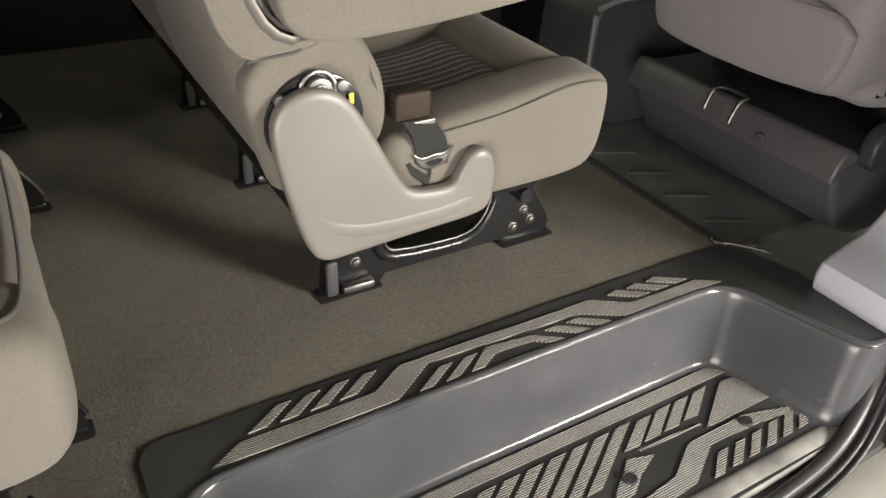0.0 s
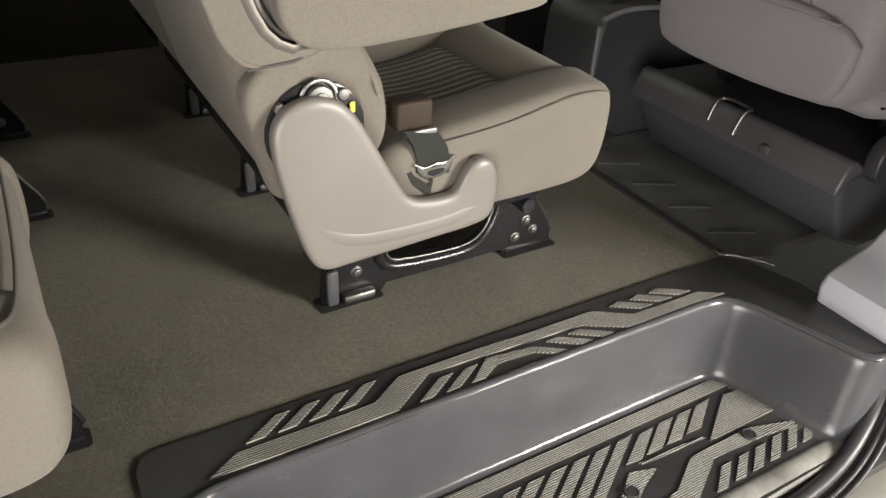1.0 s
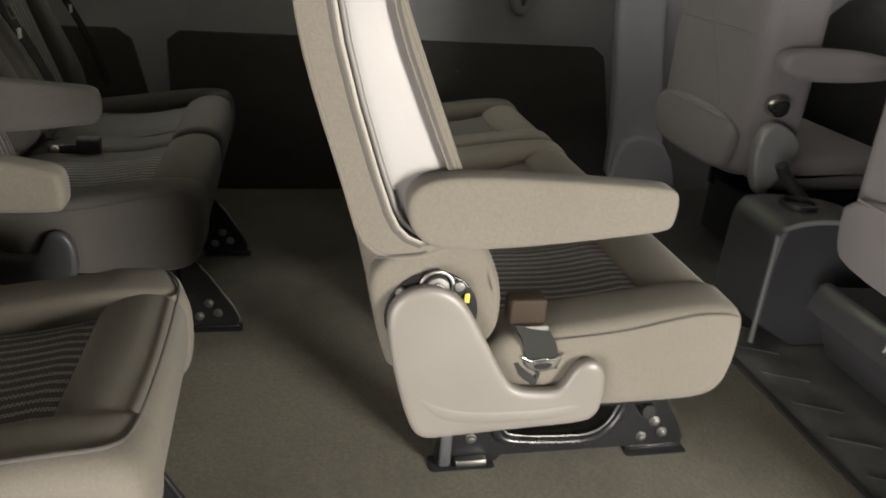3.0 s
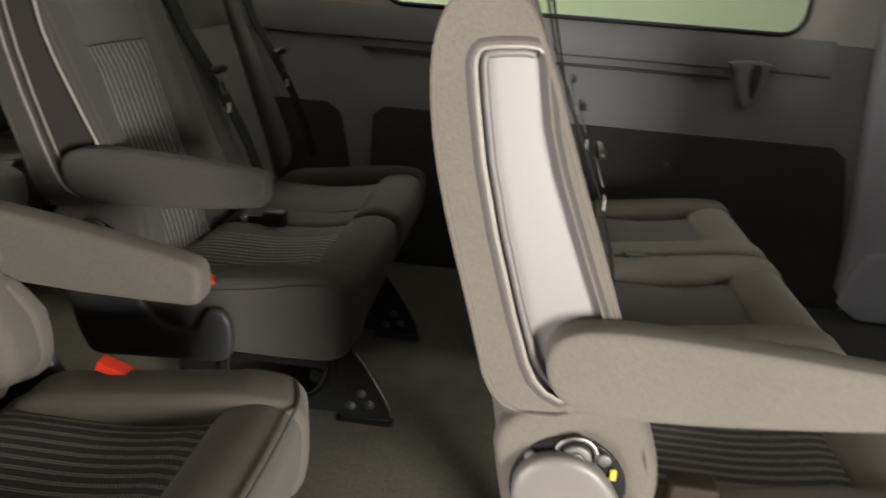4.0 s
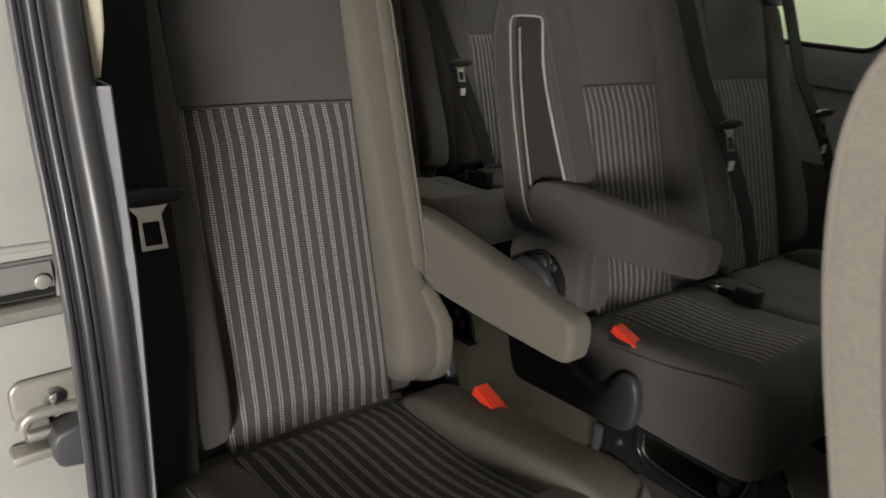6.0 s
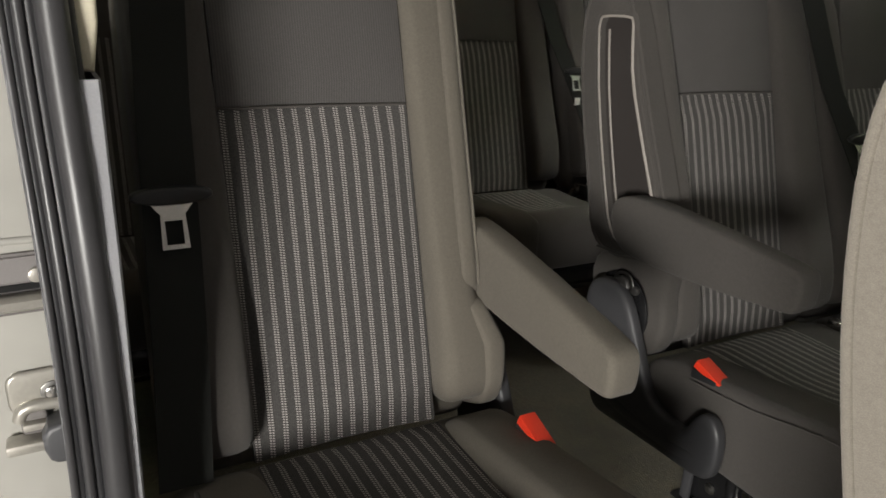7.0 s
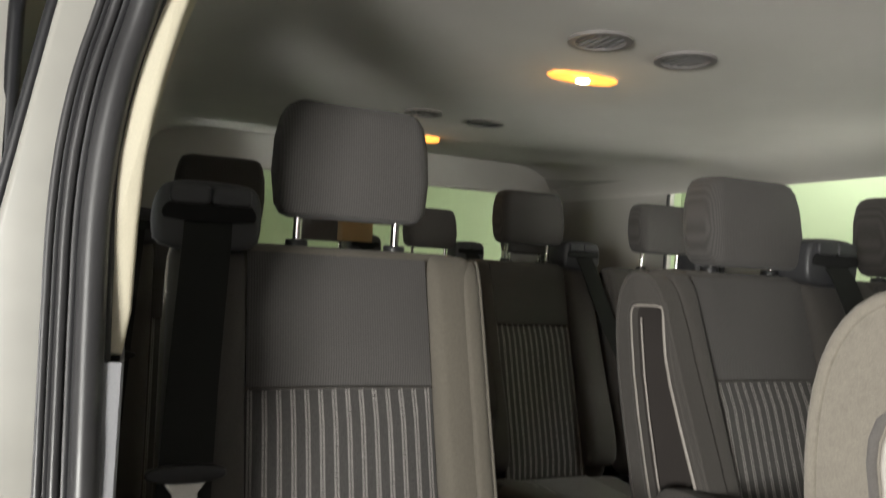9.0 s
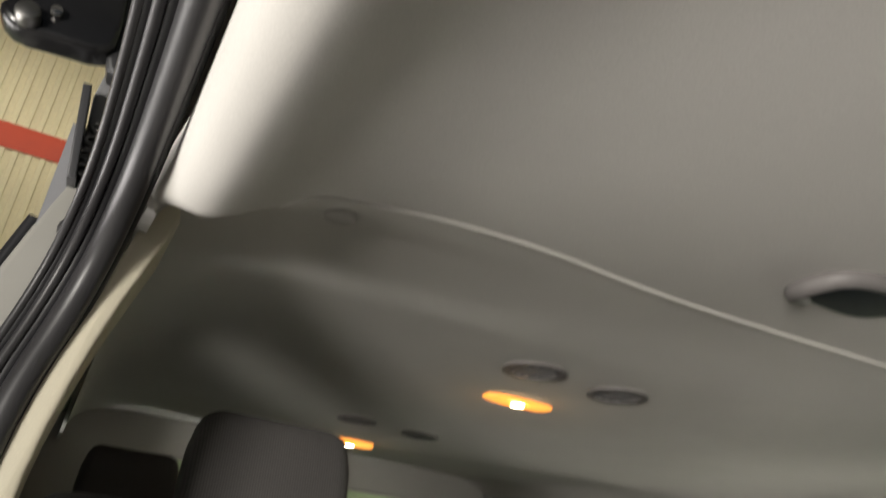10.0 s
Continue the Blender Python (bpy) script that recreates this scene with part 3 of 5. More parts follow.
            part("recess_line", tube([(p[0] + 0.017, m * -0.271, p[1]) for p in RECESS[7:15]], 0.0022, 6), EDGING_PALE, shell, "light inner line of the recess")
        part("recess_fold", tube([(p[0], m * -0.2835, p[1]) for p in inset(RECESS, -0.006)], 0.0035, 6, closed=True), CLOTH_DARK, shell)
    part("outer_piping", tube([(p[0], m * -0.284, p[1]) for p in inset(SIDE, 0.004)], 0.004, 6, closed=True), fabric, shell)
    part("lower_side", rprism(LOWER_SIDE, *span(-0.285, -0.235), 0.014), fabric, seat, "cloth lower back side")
    part("back_seam", tube([(-0.222, m * -0.286, 0.547), (-0.16, m * -0.288, 0.552), (-0.07, m * -0.287, 0.573)], 0.0025, 6), PIPING, seat)
    if detailed:
        part("armrest", rprism(ARM, *span(-0.318, -0.245), 0.013, segs=4), fabric, seat, "padded cloth folding armrest, lowered")
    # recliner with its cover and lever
    # rear seats: the cover's shade is put in by a darker plastic
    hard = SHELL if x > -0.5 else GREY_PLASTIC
    part("recliner_recess", disc((-0.135, 0.446), 0.073, *span(-0.2895, -0.280), "y", 0.003, 28), BLACK_METAL, seat)
    pivot = part("recliner", disc((-0.130, 0.496), 0.019, *span(-0.312, -0.285), "y", 0.006, 20), ROUGH_STEEL, seat, "steel recliner pivot")
    part("hub", disc((-0.130, 0.496), 0.010, *span(-0.318, -0.311), "y", 0.003, 12), ROUGH_STEEL, pivot)
    part("hub_slot", rprism([(-0.130 + rr * math.cos(1.0472 * q + 0.3), 0.496 + rr * math.sin(1.0472 * q + 0.3)) for q in range(6) for rr in ((0.008,) if q % 2 else (0.003,))], *span(-0.3195, -0.317)), BLACK_METAL, pivot)
    part("ring", tube([(-0.130 + 0.025 * math.cos(0.3491 * q), m * -0.296, 0.496 + 0.025 * math.sin(0.3491 * q)) for q in range(18)], 0.0035, 6, closed=True), DULL_STEEL, pivot)
    for dx, dz in ((-0.055, -0.012), (0.034, -0.004)):
        part("nut", disc((-0.130 + dx, 0.500 + dz), 0.009, *span(-0.306, -0.288), "y", 0.003, 8), ROUGH_STEEL, pivot)
    if x > -0.5:
        part("tag", rbox(-0.086, -0.078, *span(-0.297, -0.293), 0.466, 0.482, 0.0015, "y"), YELLOW, pivot, "yellow tag")
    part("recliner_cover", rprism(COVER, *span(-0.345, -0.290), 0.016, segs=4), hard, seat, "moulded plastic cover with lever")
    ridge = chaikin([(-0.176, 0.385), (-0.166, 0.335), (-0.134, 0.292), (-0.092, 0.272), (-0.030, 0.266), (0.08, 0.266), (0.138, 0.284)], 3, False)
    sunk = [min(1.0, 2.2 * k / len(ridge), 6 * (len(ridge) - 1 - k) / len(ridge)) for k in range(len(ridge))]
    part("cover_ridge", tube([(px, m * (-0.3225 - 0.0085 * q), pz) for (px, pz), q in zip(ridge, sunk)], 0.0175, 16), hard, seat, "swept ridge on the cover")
    if detailed and m > 0 and x > -0.5:
        belt = part("lap_anchor", rprism(rect(-0.005, 0.055, 0.395, 0.440, 0.006), *span(-0.305, -0.262), 0.005), BROWN, seat, "brown plastic anchor cover")
        part("anchor_plate", rbox(0.005, 0.058, *span(-0.318, -0.304), 0.388, 0.398, 0.003, "y"), DULL_STEEL, belt)
        part("webbing", ribbon([(0.030, m * -0.312, 0.392), (0.043, m * -0.324, 0.372), (0.050, m * -0.324, 0.350), (0.052, m * -0.318, 0.325)], (1, 0, -0.2), 0.060, 0.012), BELT, belt)
        part("clasp", rprism(chaikin([(0.020, 0.345), (0.034, 0.337), (0.052, 0.342), (0.070, 0.339), (0.084, 0.348), (0.084, 0.330), (0.072, 0.318), (0.046, 0.315), (0.028, 0.322)], 1), *span(-0.330, -0.314), 0.004), DULL_STEEL, belt, "bright steel clasp")
        part("clasp_edge", tube(chaikin([(0.018, m * -0.331, 0.345), (0.034, m * -0.332, 0.335), (0.052, m * -0.332, 0.341), (0.070, m * -0.332, 0.338), (0.088, m * -0.331, 0.349)], 2, False), 0.0022, 6), CHROME, belt, "bright wavy edge")
        part("clasp_slot", rprism(chaikin([(0.036, 0.331), (0.072, 0.333), (0.066, 0.322), (0.045, 0.320)], 1), *span(-0.3315, -0.3295)), BLACK_METAL, belt)
        part("pull_loop", ribbon([(0.0, m * -0.312, 0.350), (0.018, m * -0.325, 0.318), (0.045, m * -0.330, 0.296), (0.052, m * -0.322, 0.315), (0.02, m * -0.312, 0.335)], (0, 0.3, 1), 0.016, 0.003), BELT, belt, "black pull loop")
        for ob in (belt, *belt.children_recursive):
            ob.data.transform(Matrix.Translation((0, K * m * 0.030, K * 0.020)))
    part("cushion_piping", tube([(xx, m * -0.2935, zz) for xx, zz in chaikin([(0.06, 0.392), (0.18, 0.402), (0.33, 0.430), (0.410, 0.430), (0.432, 0.424)], 2, False)], 0.0011, 6), CLOTH_DARK, seat)
    # steel base
    yb0, yb1 = span(-0.20, pitch * (places - 1) + 0.20)
    part("seat_pan", rbox(-0.12, 0.36, yb0, yb1, 0.195, 0.252, 0.012), BLACK_METAL, seat, "black steel seat pan")
    part("cross_tube", tube([(0.33, yb0, 0.18), (0.33, yb1, 0.18)], 0.016, 10), BLACK_METAL, seat)
    for f in feet:
        leg = part("leg", plate(BRACKET, [BRACKET_HOLE], m * f - 0.006, m * f + 0.006), BLACK_METAL, seat, "pressed black steel leg with slotted opening")
        part("leg_rim", tube([(p[0], m * f - m * 0.006, p[1]) for p in inset(BRACKET_HOLE, -0.016)], 0.011, 8, closed=True), BLACK_METAL, leg)
        part("slot_edge", tube([(p[0], m * f - m * 0.008, p[1]) for p in inset(BRACKET_HOLE, -0.001)], 0.0022, 6, closed=True), DULL_STEEL, leg, "bare steel edge of the slot")
        part("floor_slot", rprism(rect(-0.082, 0.050, m * f - 0.030, m * f + 0.020, 0.008), 0.0005, 0.002, 0.0005, "z"), VOID, leg, "dark slot in the carpet")
        part("floor_slot", rprism(rect(0.335, 0.472, m * f - 0.024, m * f + 0.018, 0.008), 0.0005, 0.002, 0.0005, "z"), VOID, leg, "dark slot in the carpet")
        part("leg_flange", rbox(-0.064, -0.040, m * f - m * 0.016 - 0.006, m * f - m * 0.016 + 0.006, 0.004, 0.082, 0.006, "y"), GREY_PLASTIC, leg, "grey folded tab")
        part("foot_clip", rbox(-0.032, 0.034, m * f - m * 0.016 - 0.010, m * f - m * 0.016 + 0.010, 0.002, 0.020, 0.006), DULL_STEEL, leg, "steel floor clip")
        part("foot_plate", rbox(0.345, 0.462, m * f - 0.010, m * f + 0.010, 0.0, 0.012, 0.003), BLACK_METAL, leg)
        part("stay", tube([(0.375, m * f - m * 0.004, 0.180), (0.400, m * f - m * 0.004, 0.146), (0.452, m * f - m * 0.004, 0.060), (0.465, m * f - m * 0.004, 0.028)], 0.003 if m > 0 else 0.006, 6), CHROME if m > 0 else BLACK_METAL, leg, "bright bare edge of the leg")
        for px, pz in ((0.0, 0.060), (0.391, 0.074), (0.367, 0.038), (0.412, 0.046)):
            bolt((px, m * f - m * 0.006, pz), leg, 0.012, -m)
    for ob in seat.children_recursive:
        if m < 0 and (ob.name.startswith("leg") or ob.parent.name.startswith("leg")):
            # the single seats stand on a shorter leg
            for v in ob.data.vertices:
                v.co.x -= 0.20 * max(0.0, v.co.x - 0.2 * K)
        if ob.name.split(".")[0] != "leg" and (ob.parent is seat or ob.parent.name.split(".")[0] != "leg"):
            lowered = drop if ob.name.startswith("armrest") else 0.0
            for v in ob.data.vertices:
                v.co.z -= lowered * max(0.0, v.co.x + 0.14 * K)
                v.co = K * fitted(v.co / K, m, places, pitch, ob.name.startswith("armrest"))
    return seat


seating("bench_seat", 0.004, 0.0855, 3, 1, "three-place bench in beige cloth with striped inserts", "bench seats", -0.040, (-0.071, 0.42, 0.92), True, 0.51, False, 0.03)
seating("bench_seat", -0.938, 0.6405, 2, 1, "two-place bench in dark grey cloth behind the first bench", "bench seats", -0.034, (-0.056, 0.40), True, 0.50, True, 0.03)
seating("single_seat", -0.915, -0.2095, 1, -1, "single seat in grey cloth beside the sliding door", "single seats", 0.002, (-0.075, 0.20), drop=0.13)
seating("single_seat", -1.95, -0.305, 1, -1, "single seat in shade behind the door-side seat", "single seats", 0.02, (-0.075, 0.20), False, 0.51, False)
seating("bench_seat", -2.03, 0.742, 2, 1, "two-place bench in dark shade, third row", "bench seats", 0.02, (-0.04, 0.45), False, 0.57, False)
seating("bench_seat", -3.0, 0.25, 3, 1, "three-place bench at the rear doors, in shade", "bench seats", 0.0, (-0.04, 0.42, 0.92), False, 0.51, False)

# ---- shell of the van ----
WALL_Y, DOOR_Y, REAR_X, FRONT_X, CEIL = 1.675, -0.52, -3.55, 2.10, 1.48

FLOOR = [(REAR_X, DOOR_Y), (-0.447, DOOR_Y), (-0.447, -0.216), (0.772, -0.216), (0.772, WALL_Y), (REAR_X, WALL_Y)]
floor = structure("floor", rprism(FLOOR, -0.03, 0.0, 0.0, "z"), CARPET, "dark grey fitted carpet over the van floor", "floor")
structure("floor_front", rbox(0.776, FRONT_X, -0.23, WALL_Y, -0.035, -0.004, 0.003), CAB_RUBBER, "grey-black rubber mat of the cab floor", "floor")
strip = thing("threshold_strip", 0.802, 0.31, 0.0, "black rubber edge strip across the carpet front", "trim", "", "structure")
part("strip", rbox(-0.028, -0.006, -0.50, 1.2, -0.004, 0.003, 0.002), RUBBER, strip)
part("metal_edge", tube([(-0.032, -0.515, 0.006), (-0.005, -0.535, 0.008), (0.035, -0.585, 0.008), (0.05, -0.60, 0.004)], 0.0025, 6), DULL_STEEL, strip, "bare metal edge")
ribs = bmesh.new()
for j in range(9):
    yy = -0.12 + 0.13 * j
    rprism([(0.83, yy), (0.93, yy - 0.05), (0.935, yy - 0.042), (0.835, yy + 0.008)], -0.004, 0.0, 0.0, "z", 2, ribs)
structure("cab_mat_ribs", ribs, CAB_RUBBER, "raised slanting ribs on the cab mat", "floor")

# step well and its rubber mat
RIM = [(-0.4084, -0.6272), (-0.4158, -0.3872), (-0.407, -0.3489), (-0.3776, -0.3299), (-0.3327, -0.3245), (0.1077, -0.3239), (0.5882, -0.325), (0.6333, -0.3276), (0.6638, -0.3417), (0.6827, -0.3711), (0.7016, -0.4326), (0.7352, -0.5467), (0.744, -0.5734), (0.7616, -0.5909), (0.7918, -0.596), (0.8319, -0.5987)]
RIM_LOW = [(-0.3784, -0.6262), (-0.3852, -0.4062), (-0.3792, -0.374), (-0.3537, -0.3562), (-0.3218, -0.3522), (0.1186, -0.3526), (0.574, -0.3525), (0.6142, -0.3552), (0.6395, -0.3665), (0.6554, -0.394), (0.6723, -0.4535), (0.6997, -0.5628), (0.7086, -0.5925), (0.7292, -0.6119), (0.7625, -0.6209), (0.8177, -0.6242)]
step = thing("step", 0, 0, 0, "moulded black rubber entry step with worn treads", "step", "", "structure")
MAT = [(-0.455, -0.62), (-0.455, -0.245), (-0.444, -0.220), (-0.42, -0.211), (0.40, -0.211), (0.765, -0.211), (0.812, -0.25), (0.846, -0.36), (0.842, -0.49), (0.832, -0.600)]
part("mat", rprism(MAT + RIM[::-1], -0.006, 0.004, 0.0, "z"), RUBBER, step, "black rubber mat around the step")
DEPTH = -0.172
PROFILE = [(-0.55, 0.0042), (-0.42, 0.0075), (-0.25, 0.0085), (-0.08, 0.0065), (0.05, 0.0), (0.12, -0.010), (0.20, -0.030), (0.45, -0.085), (0.68, -0.132), (0.78, -0.150), (0.90, -0.162), (1.06, -0.169), (1.30, DEPTH + 0.0005)]
wells = []
for f, z in PROFILE:
    wells.append([(a[0] + (b[0] - a[0]) * f, a[1] + (b[1] - a[1]) * f, z) for a, b in zip(chaikin(RIM, 2, False), chaikin(RIM_LOW, 2, False))])
part("well", sheet(wells), STEP_RUBBER, step, "smooth grey plastic step riser")
part("well_floor", rprism(inset(RIM_LOW, -0.012), DEPTH - 0.02, DEPTH, 0.0, "z"), RUBBER, step)


def pad(loop, z):
    part("tread_pad", rprism([(x + 0.007, y - 0.0125) for x, y in loop], z, z + 0.0035, 0.0012, "z", 1), TREAD, step, "")


top = 0.004
pad([(-0.373, -0.291), (-0.325, -0.262), (-0.14, -0.262), (-0.096, -0.259), (-0.034, -0.221), (0.378, -0.228), (0.445, -0.271), (0.615, -0.273), (0.662, -0.303),
     (0.414, -0.302), (0.332, -0.254), (0.012, -0.240), (-0.071, -0.293), (-0.23, -0.295)], top)
for k in range(4):
    x = 0.0503 * k
    pad([(-0.307 + x, -0.251), (-0.249 + x, -0.214), (-0.224 + x, -0.214), (-0.276 + x, -0.250)], top)
for k in range(2):
    x = 0.050 * k
    pad([(-0.032 + x, -0.292), (0.024 + x, -0.257), (0.051 + x, -0.257), (-0.005 + x, -0.292)], top)
pad([(0.068, -0.292), (0.122, -0.250), (0.215, -0.262), (0.265, -0.296), (0.238, -0.296), (0.205, -0.275), (0.128, -0.274), (0.094, -0.293)], top)
for k in range(2):
    x = 0.050 * k
    pad([(0.244 + x, -0.262), (0.273 + x, -0.260), (0.325 + x, -0.296), (0.296 + x, -0.297)], top)
for k in range(3):
    x = 0.051 * k
    pad([(0.418 + x, -0.231), (0.446 + x, -0.227), (0.502 + x, -0.264), (0.473 + x, -0.266)], top)
low = DEPTH


def low_pad(loop):
    part("tread_pad", rprism([(x - 0.031 * y, y + 0.031 * x - 0.014) for x, y in loop], low, low + 0.0035, 0.0012, "z", 1), TREAD, step, "")


low_pad([(-0.35, -0.345), (0.618, -0.372), (0.648, -0.402), (0.640, -0.402), (-0.35, -0.372)])
for k in range(4):
    x = 0.0515 * k
    low_pad([(0.305 + x, -0.456), (0.382 + x, -0.410), (0.419 + x, -0.411), (0.342 + x, -0.459)])
for k in range(10):
    x = -0.0515 * k
    low_pad([(0.181 + x, -0.496), (0.332 + x, -0.404 - 0.02 * x), (0.368 + x, -0.405 - 0.02 * x), (0.215 + x, -0.497)])
low_pad([(0.489, -0.488), (0.608, -0.416), (0.655, -0.419), (0.666, -0.496), (0.514, -0.493)])
low_pad([(0.232, -0.514), (0.299, -0.470), (0.351, -0.487), (0.297, -0.509), (0.259, -0.533), (0.205, -0.536)])
low_pad([(0.330, -0.463), (0.480, -0.474), (0.486, -0.480), (0.335, -0.470)])
low_pad([(0.236, -0.552), (0.346, -0.542), (0.423, -0.500), (0.571, -0.500), (0.681, -0.535), (0.664, -0.544), (0.574, -0.531), (0.460, -0.524), (0.368, -0.573), (0.236, -0.576)])
low_pad([(-0.30, -0.545), (0.21, -0.550), (0.21, -0.575), (-0.30, -0.572)])
for k in range(6):
    x = 0.0475 * k
    low_pad([(0.405 + x, -0.580), (0.457 + x, -0.543), (0.484 + x, -0.544), (0.431 + x, -0.582)])
for k in range(9):
    x = 0.0515 * k
    low_pad([(-0.30 + x, -0.535), (-0.26 + x, -0.508), (-0.235 + x, -0.508), (-0.275 + x, -0.535)])
for cx, cy in ((0.287, -0.511), (0.581, -0.513)):
    part("plug", disc((cx, cy), 0.015, low, low + 0.006, "z", 0.002, 18), RUBBER, step)
    part("plug_ring", tube([(cx + 0.0125 * math.cos(0.3927 * q), cy + 0.0125 * math.sin(0.3927 * q), low + 0.006) for q in range(16)], 0.0012, 5, closed=True), GREY_PLASTIC, step)

# painted sill and the sliding-door seal
sill = thing("door_sill", 0, 0, 0, "dirty white painted sill below the sliding door", "sill", "", "structure")
part("sill_lip", rprism(chaikin([(-0.584, -0.176), (-0.592, -0.1675), (-0.606, -0.166), (-0.624, -0.171), (-0.634, -0.182), (-0.636, -0.24), (-0.584, -0.24)], 2), -0.86, 0.745, 0.004, "x"), SILL_LIP, sill, "pale plastic sill lip with dirt")
part("sill_channel", rbox(-0.88, 0.80, -0.672, -0.630, -0.26, -0.190, 0.004), RUBBER, sill, "dirty black channel beside the lip")
part("outer_sill", rprism(chaikin([(-0.660, -0.215), (-0.70, -0.205), (-0.84, -0.215), (-0.87, -0.26), (-0.87, -0.50), (-0.66, -0.50)], 1), -0.90, 1.6, 0.01, "x"), BODY_WHITE, sill)

SEAL_LINE = [(-0.73, -0.672, -0.19), (-0.381, -0.698, -0.19), (0.219, -0.68, -0.19), (0.569, -0.665, -0.188), (0.698, -0.648, -0.178), (0.778, -0.625, -0.13), (0.822, -0.604, -0.05), (0.847, -0.593, 0.05), (0.877, -0.587, 0.3), (0.897, -0.587, 0.8), (0.895, -0.547, 1.2), (0.864, -0.51, 1.38), (0.762, -0.495, 1.44), (0.312, -0.493, 1.45), (-0.488, -0.493, 1.446), (-0.70, -0.496, 1.432), (-0.80, -0.500, 1.402), (-0.855, -0.508, 1.345), (-0.874, -0.521, 1.28), (-0.876, -0.544, 1.19), (-0.876, -0.556, 1.08), (-0.862, -0.553, 0.93), (-0.819, -0.546, 0.75), (-0.807, -0.543, 0.60), (-0.800, -0.543, 0.45), (-0.795, -0.546, 0.12), (-0.79, -0.565, -0.12), (-0.775, -0.63, -0.16)]
line = chaikin(SEAL_LINE, 2)
seal = thing("door_seal", 0, 0, 0, "black rubber weatherstrip round the sliding-door opening", "weatherstrip", "", "structure")


def round_door(loop, dy, grow):
    """The seal's line, moved sideways by dy and away from the door's middle by grow."""
    out = []
    for x, y, z in loop:
        d = Vector((x - 0.04, z - 0.62))
        d = d.normalized() if d.length else d
        out.append((x + d.x * grow, y + dy, z + d.y * grow))
    return out


part("seal_bulb", tube(round_door(line, 0.009, 0.002), 0.0145, 12, closed=True), SEAL_GREY, seal, "wide glossy bulb of the weatherstrip")
part("seal_lip", tube(round_door(line, -0.0315, 0.004), 0.0045, 8, closed=True), SEAL_GREY, seal)
part("seal_lip", tube(round_door(line, -0.0175, 0.004), 0.0055, 8, closed=True), SEAL_GREY, seal)
for dy in (-0.025, -0.008, 0.020):
    part("seal_base", tube(round_door(line, dy, 0.012), 0.009, 8, closed=True), SEAL, seal)

# rear edge of the door opening: jamb, latch, rail, pillar trim
jamb = thing("door_jamb", -0.82, 0, 0, "white painted body jamb behind the sliding door", "door jamb", "", "structure")
jamb.matrix_basis = pose(K * -0.8587, K * 0.0357, K * -0.0581, 1.86, -0.99, -1.80)
part("jamb_face", rprism(chaikin([(-0.545, -0.3), (-0.545, 1.15), (-0.505, 1.42), (-0.505, 1.53), (-0.535, 1.53), (-0.560, 1.46), (-0.585, 1.38), (-0.612, 1.25), (-0.66, 1.02), (-0.74, 0.90), (-0.80, 0.80), (-0.80, -0.3)], 1), -0.030, 0.0, 0.008, "x"), BODY_WHITE, jamb)
part("jamb_edge", tube([(-0.012, y, z) for y, z in chaikin([(-0.563, 1.46), (-0.588, 1.38), (-0.615, 1.25), (-0.663, 1.02)], 2, False)], 0.008, 8), SEAL, jamb, "black edge strip")
part("rubber_buffer", disc((-0.524, 1.447), 0.014, 0.0, 0.022, "x", 0.005, 16), BLACK_PLASTIC, jamb)
part("guide_strip", rprism([(-0.556, 1.615), (-0.547, 1.615), (-0.534, 1.50), (-0.543, 1.50)], 0.0, 0.03, 0.002, "x"), GREY_PLASTIC, jamb, "dark upright guide strip")
part("guide_plate", rprism(chaikin([(-0.548, 1.66), (-0.512, 1.66), (-0.503, 1.52), (-0.515, 1.47), (-0.535, 1.49)], 1), -0.02, 0.004, 0.004, "x"), MID_PLASTIC, jamb, "grey upper guide plate")
for q in range(4):
    part("spring", tube([(0.010, -0.527 + 0.010 * math.cos(0.7854 * w) - 0.002 * q, 1.575 - 0.018 * q + 0.006 * math.sin(0.7854 * w)) for w in range(8)], 0.003, 6, closed=True), DULL_STEEL, jamb)
arm = part("roller_arm", rprism(chaikin([(-0.652, 1.668), (-0.627, 1.700), (-0.60, 1.76), (-0.54, 1.76), (-0.530, 1.66), (-0.545, 1.640), (-0.592, 1.640), (-0.630, 1.638), (-0.650, 1.652)], 1), 0.02, 0.06, 0.008, "x"), BLACK_METAL, jamb, "black upper roller arm")
part("arm_block", rprism(chaikin([(-0.545, 1.632), (-0.507, 1.620), (-0.497, 1.76), (-0.548, 1.76)], 1), 0.012, 0.048, 0.006, "x"), BLACK_PLASTIC, arm)
part("roller", disc((-0.622, 1.653), 0.013, 0.055, 0.078, "x", 0.005, 18), DULL_STEEL, arm, "steel roller")
part("arm_bolt", disc((-0.598, 1.668), 0.007, 0.058, 0.070, "x", 0.002, 8), CHROME, arm)
part("jamb_fold", tube([(0.0, -0.80, 0.840), (0.0, -0.566, 0.832)], 0.004, 8), BODY_WHITE, jamb)
# raised plate: lighter and darker greys stand for light and shade in the recess
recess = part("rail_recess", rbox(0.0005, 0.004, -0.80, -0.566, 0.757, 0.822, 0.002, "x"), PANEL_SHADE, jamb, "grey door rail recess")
part("rail_shelf", rprism([(0.004, 0.792), (0.012, 0.795), (0.007, 0.818), (0.004, 0.819)], -0.80, -0.583, 0.001), PANEL, recess, "paler upper shelf of the recess")
part("rail_gap", rbox(0.004, 0.006, -0.80, -0.580, 0.783, 0.790, 0.001, "x"), VOID, recess)
part("rail", rprism(chaikin(rect(0.003, 0.024, 0.766, 0.782), 1), -0.80, -0.580, 0.003), ZINC, recess, "steel door rail")
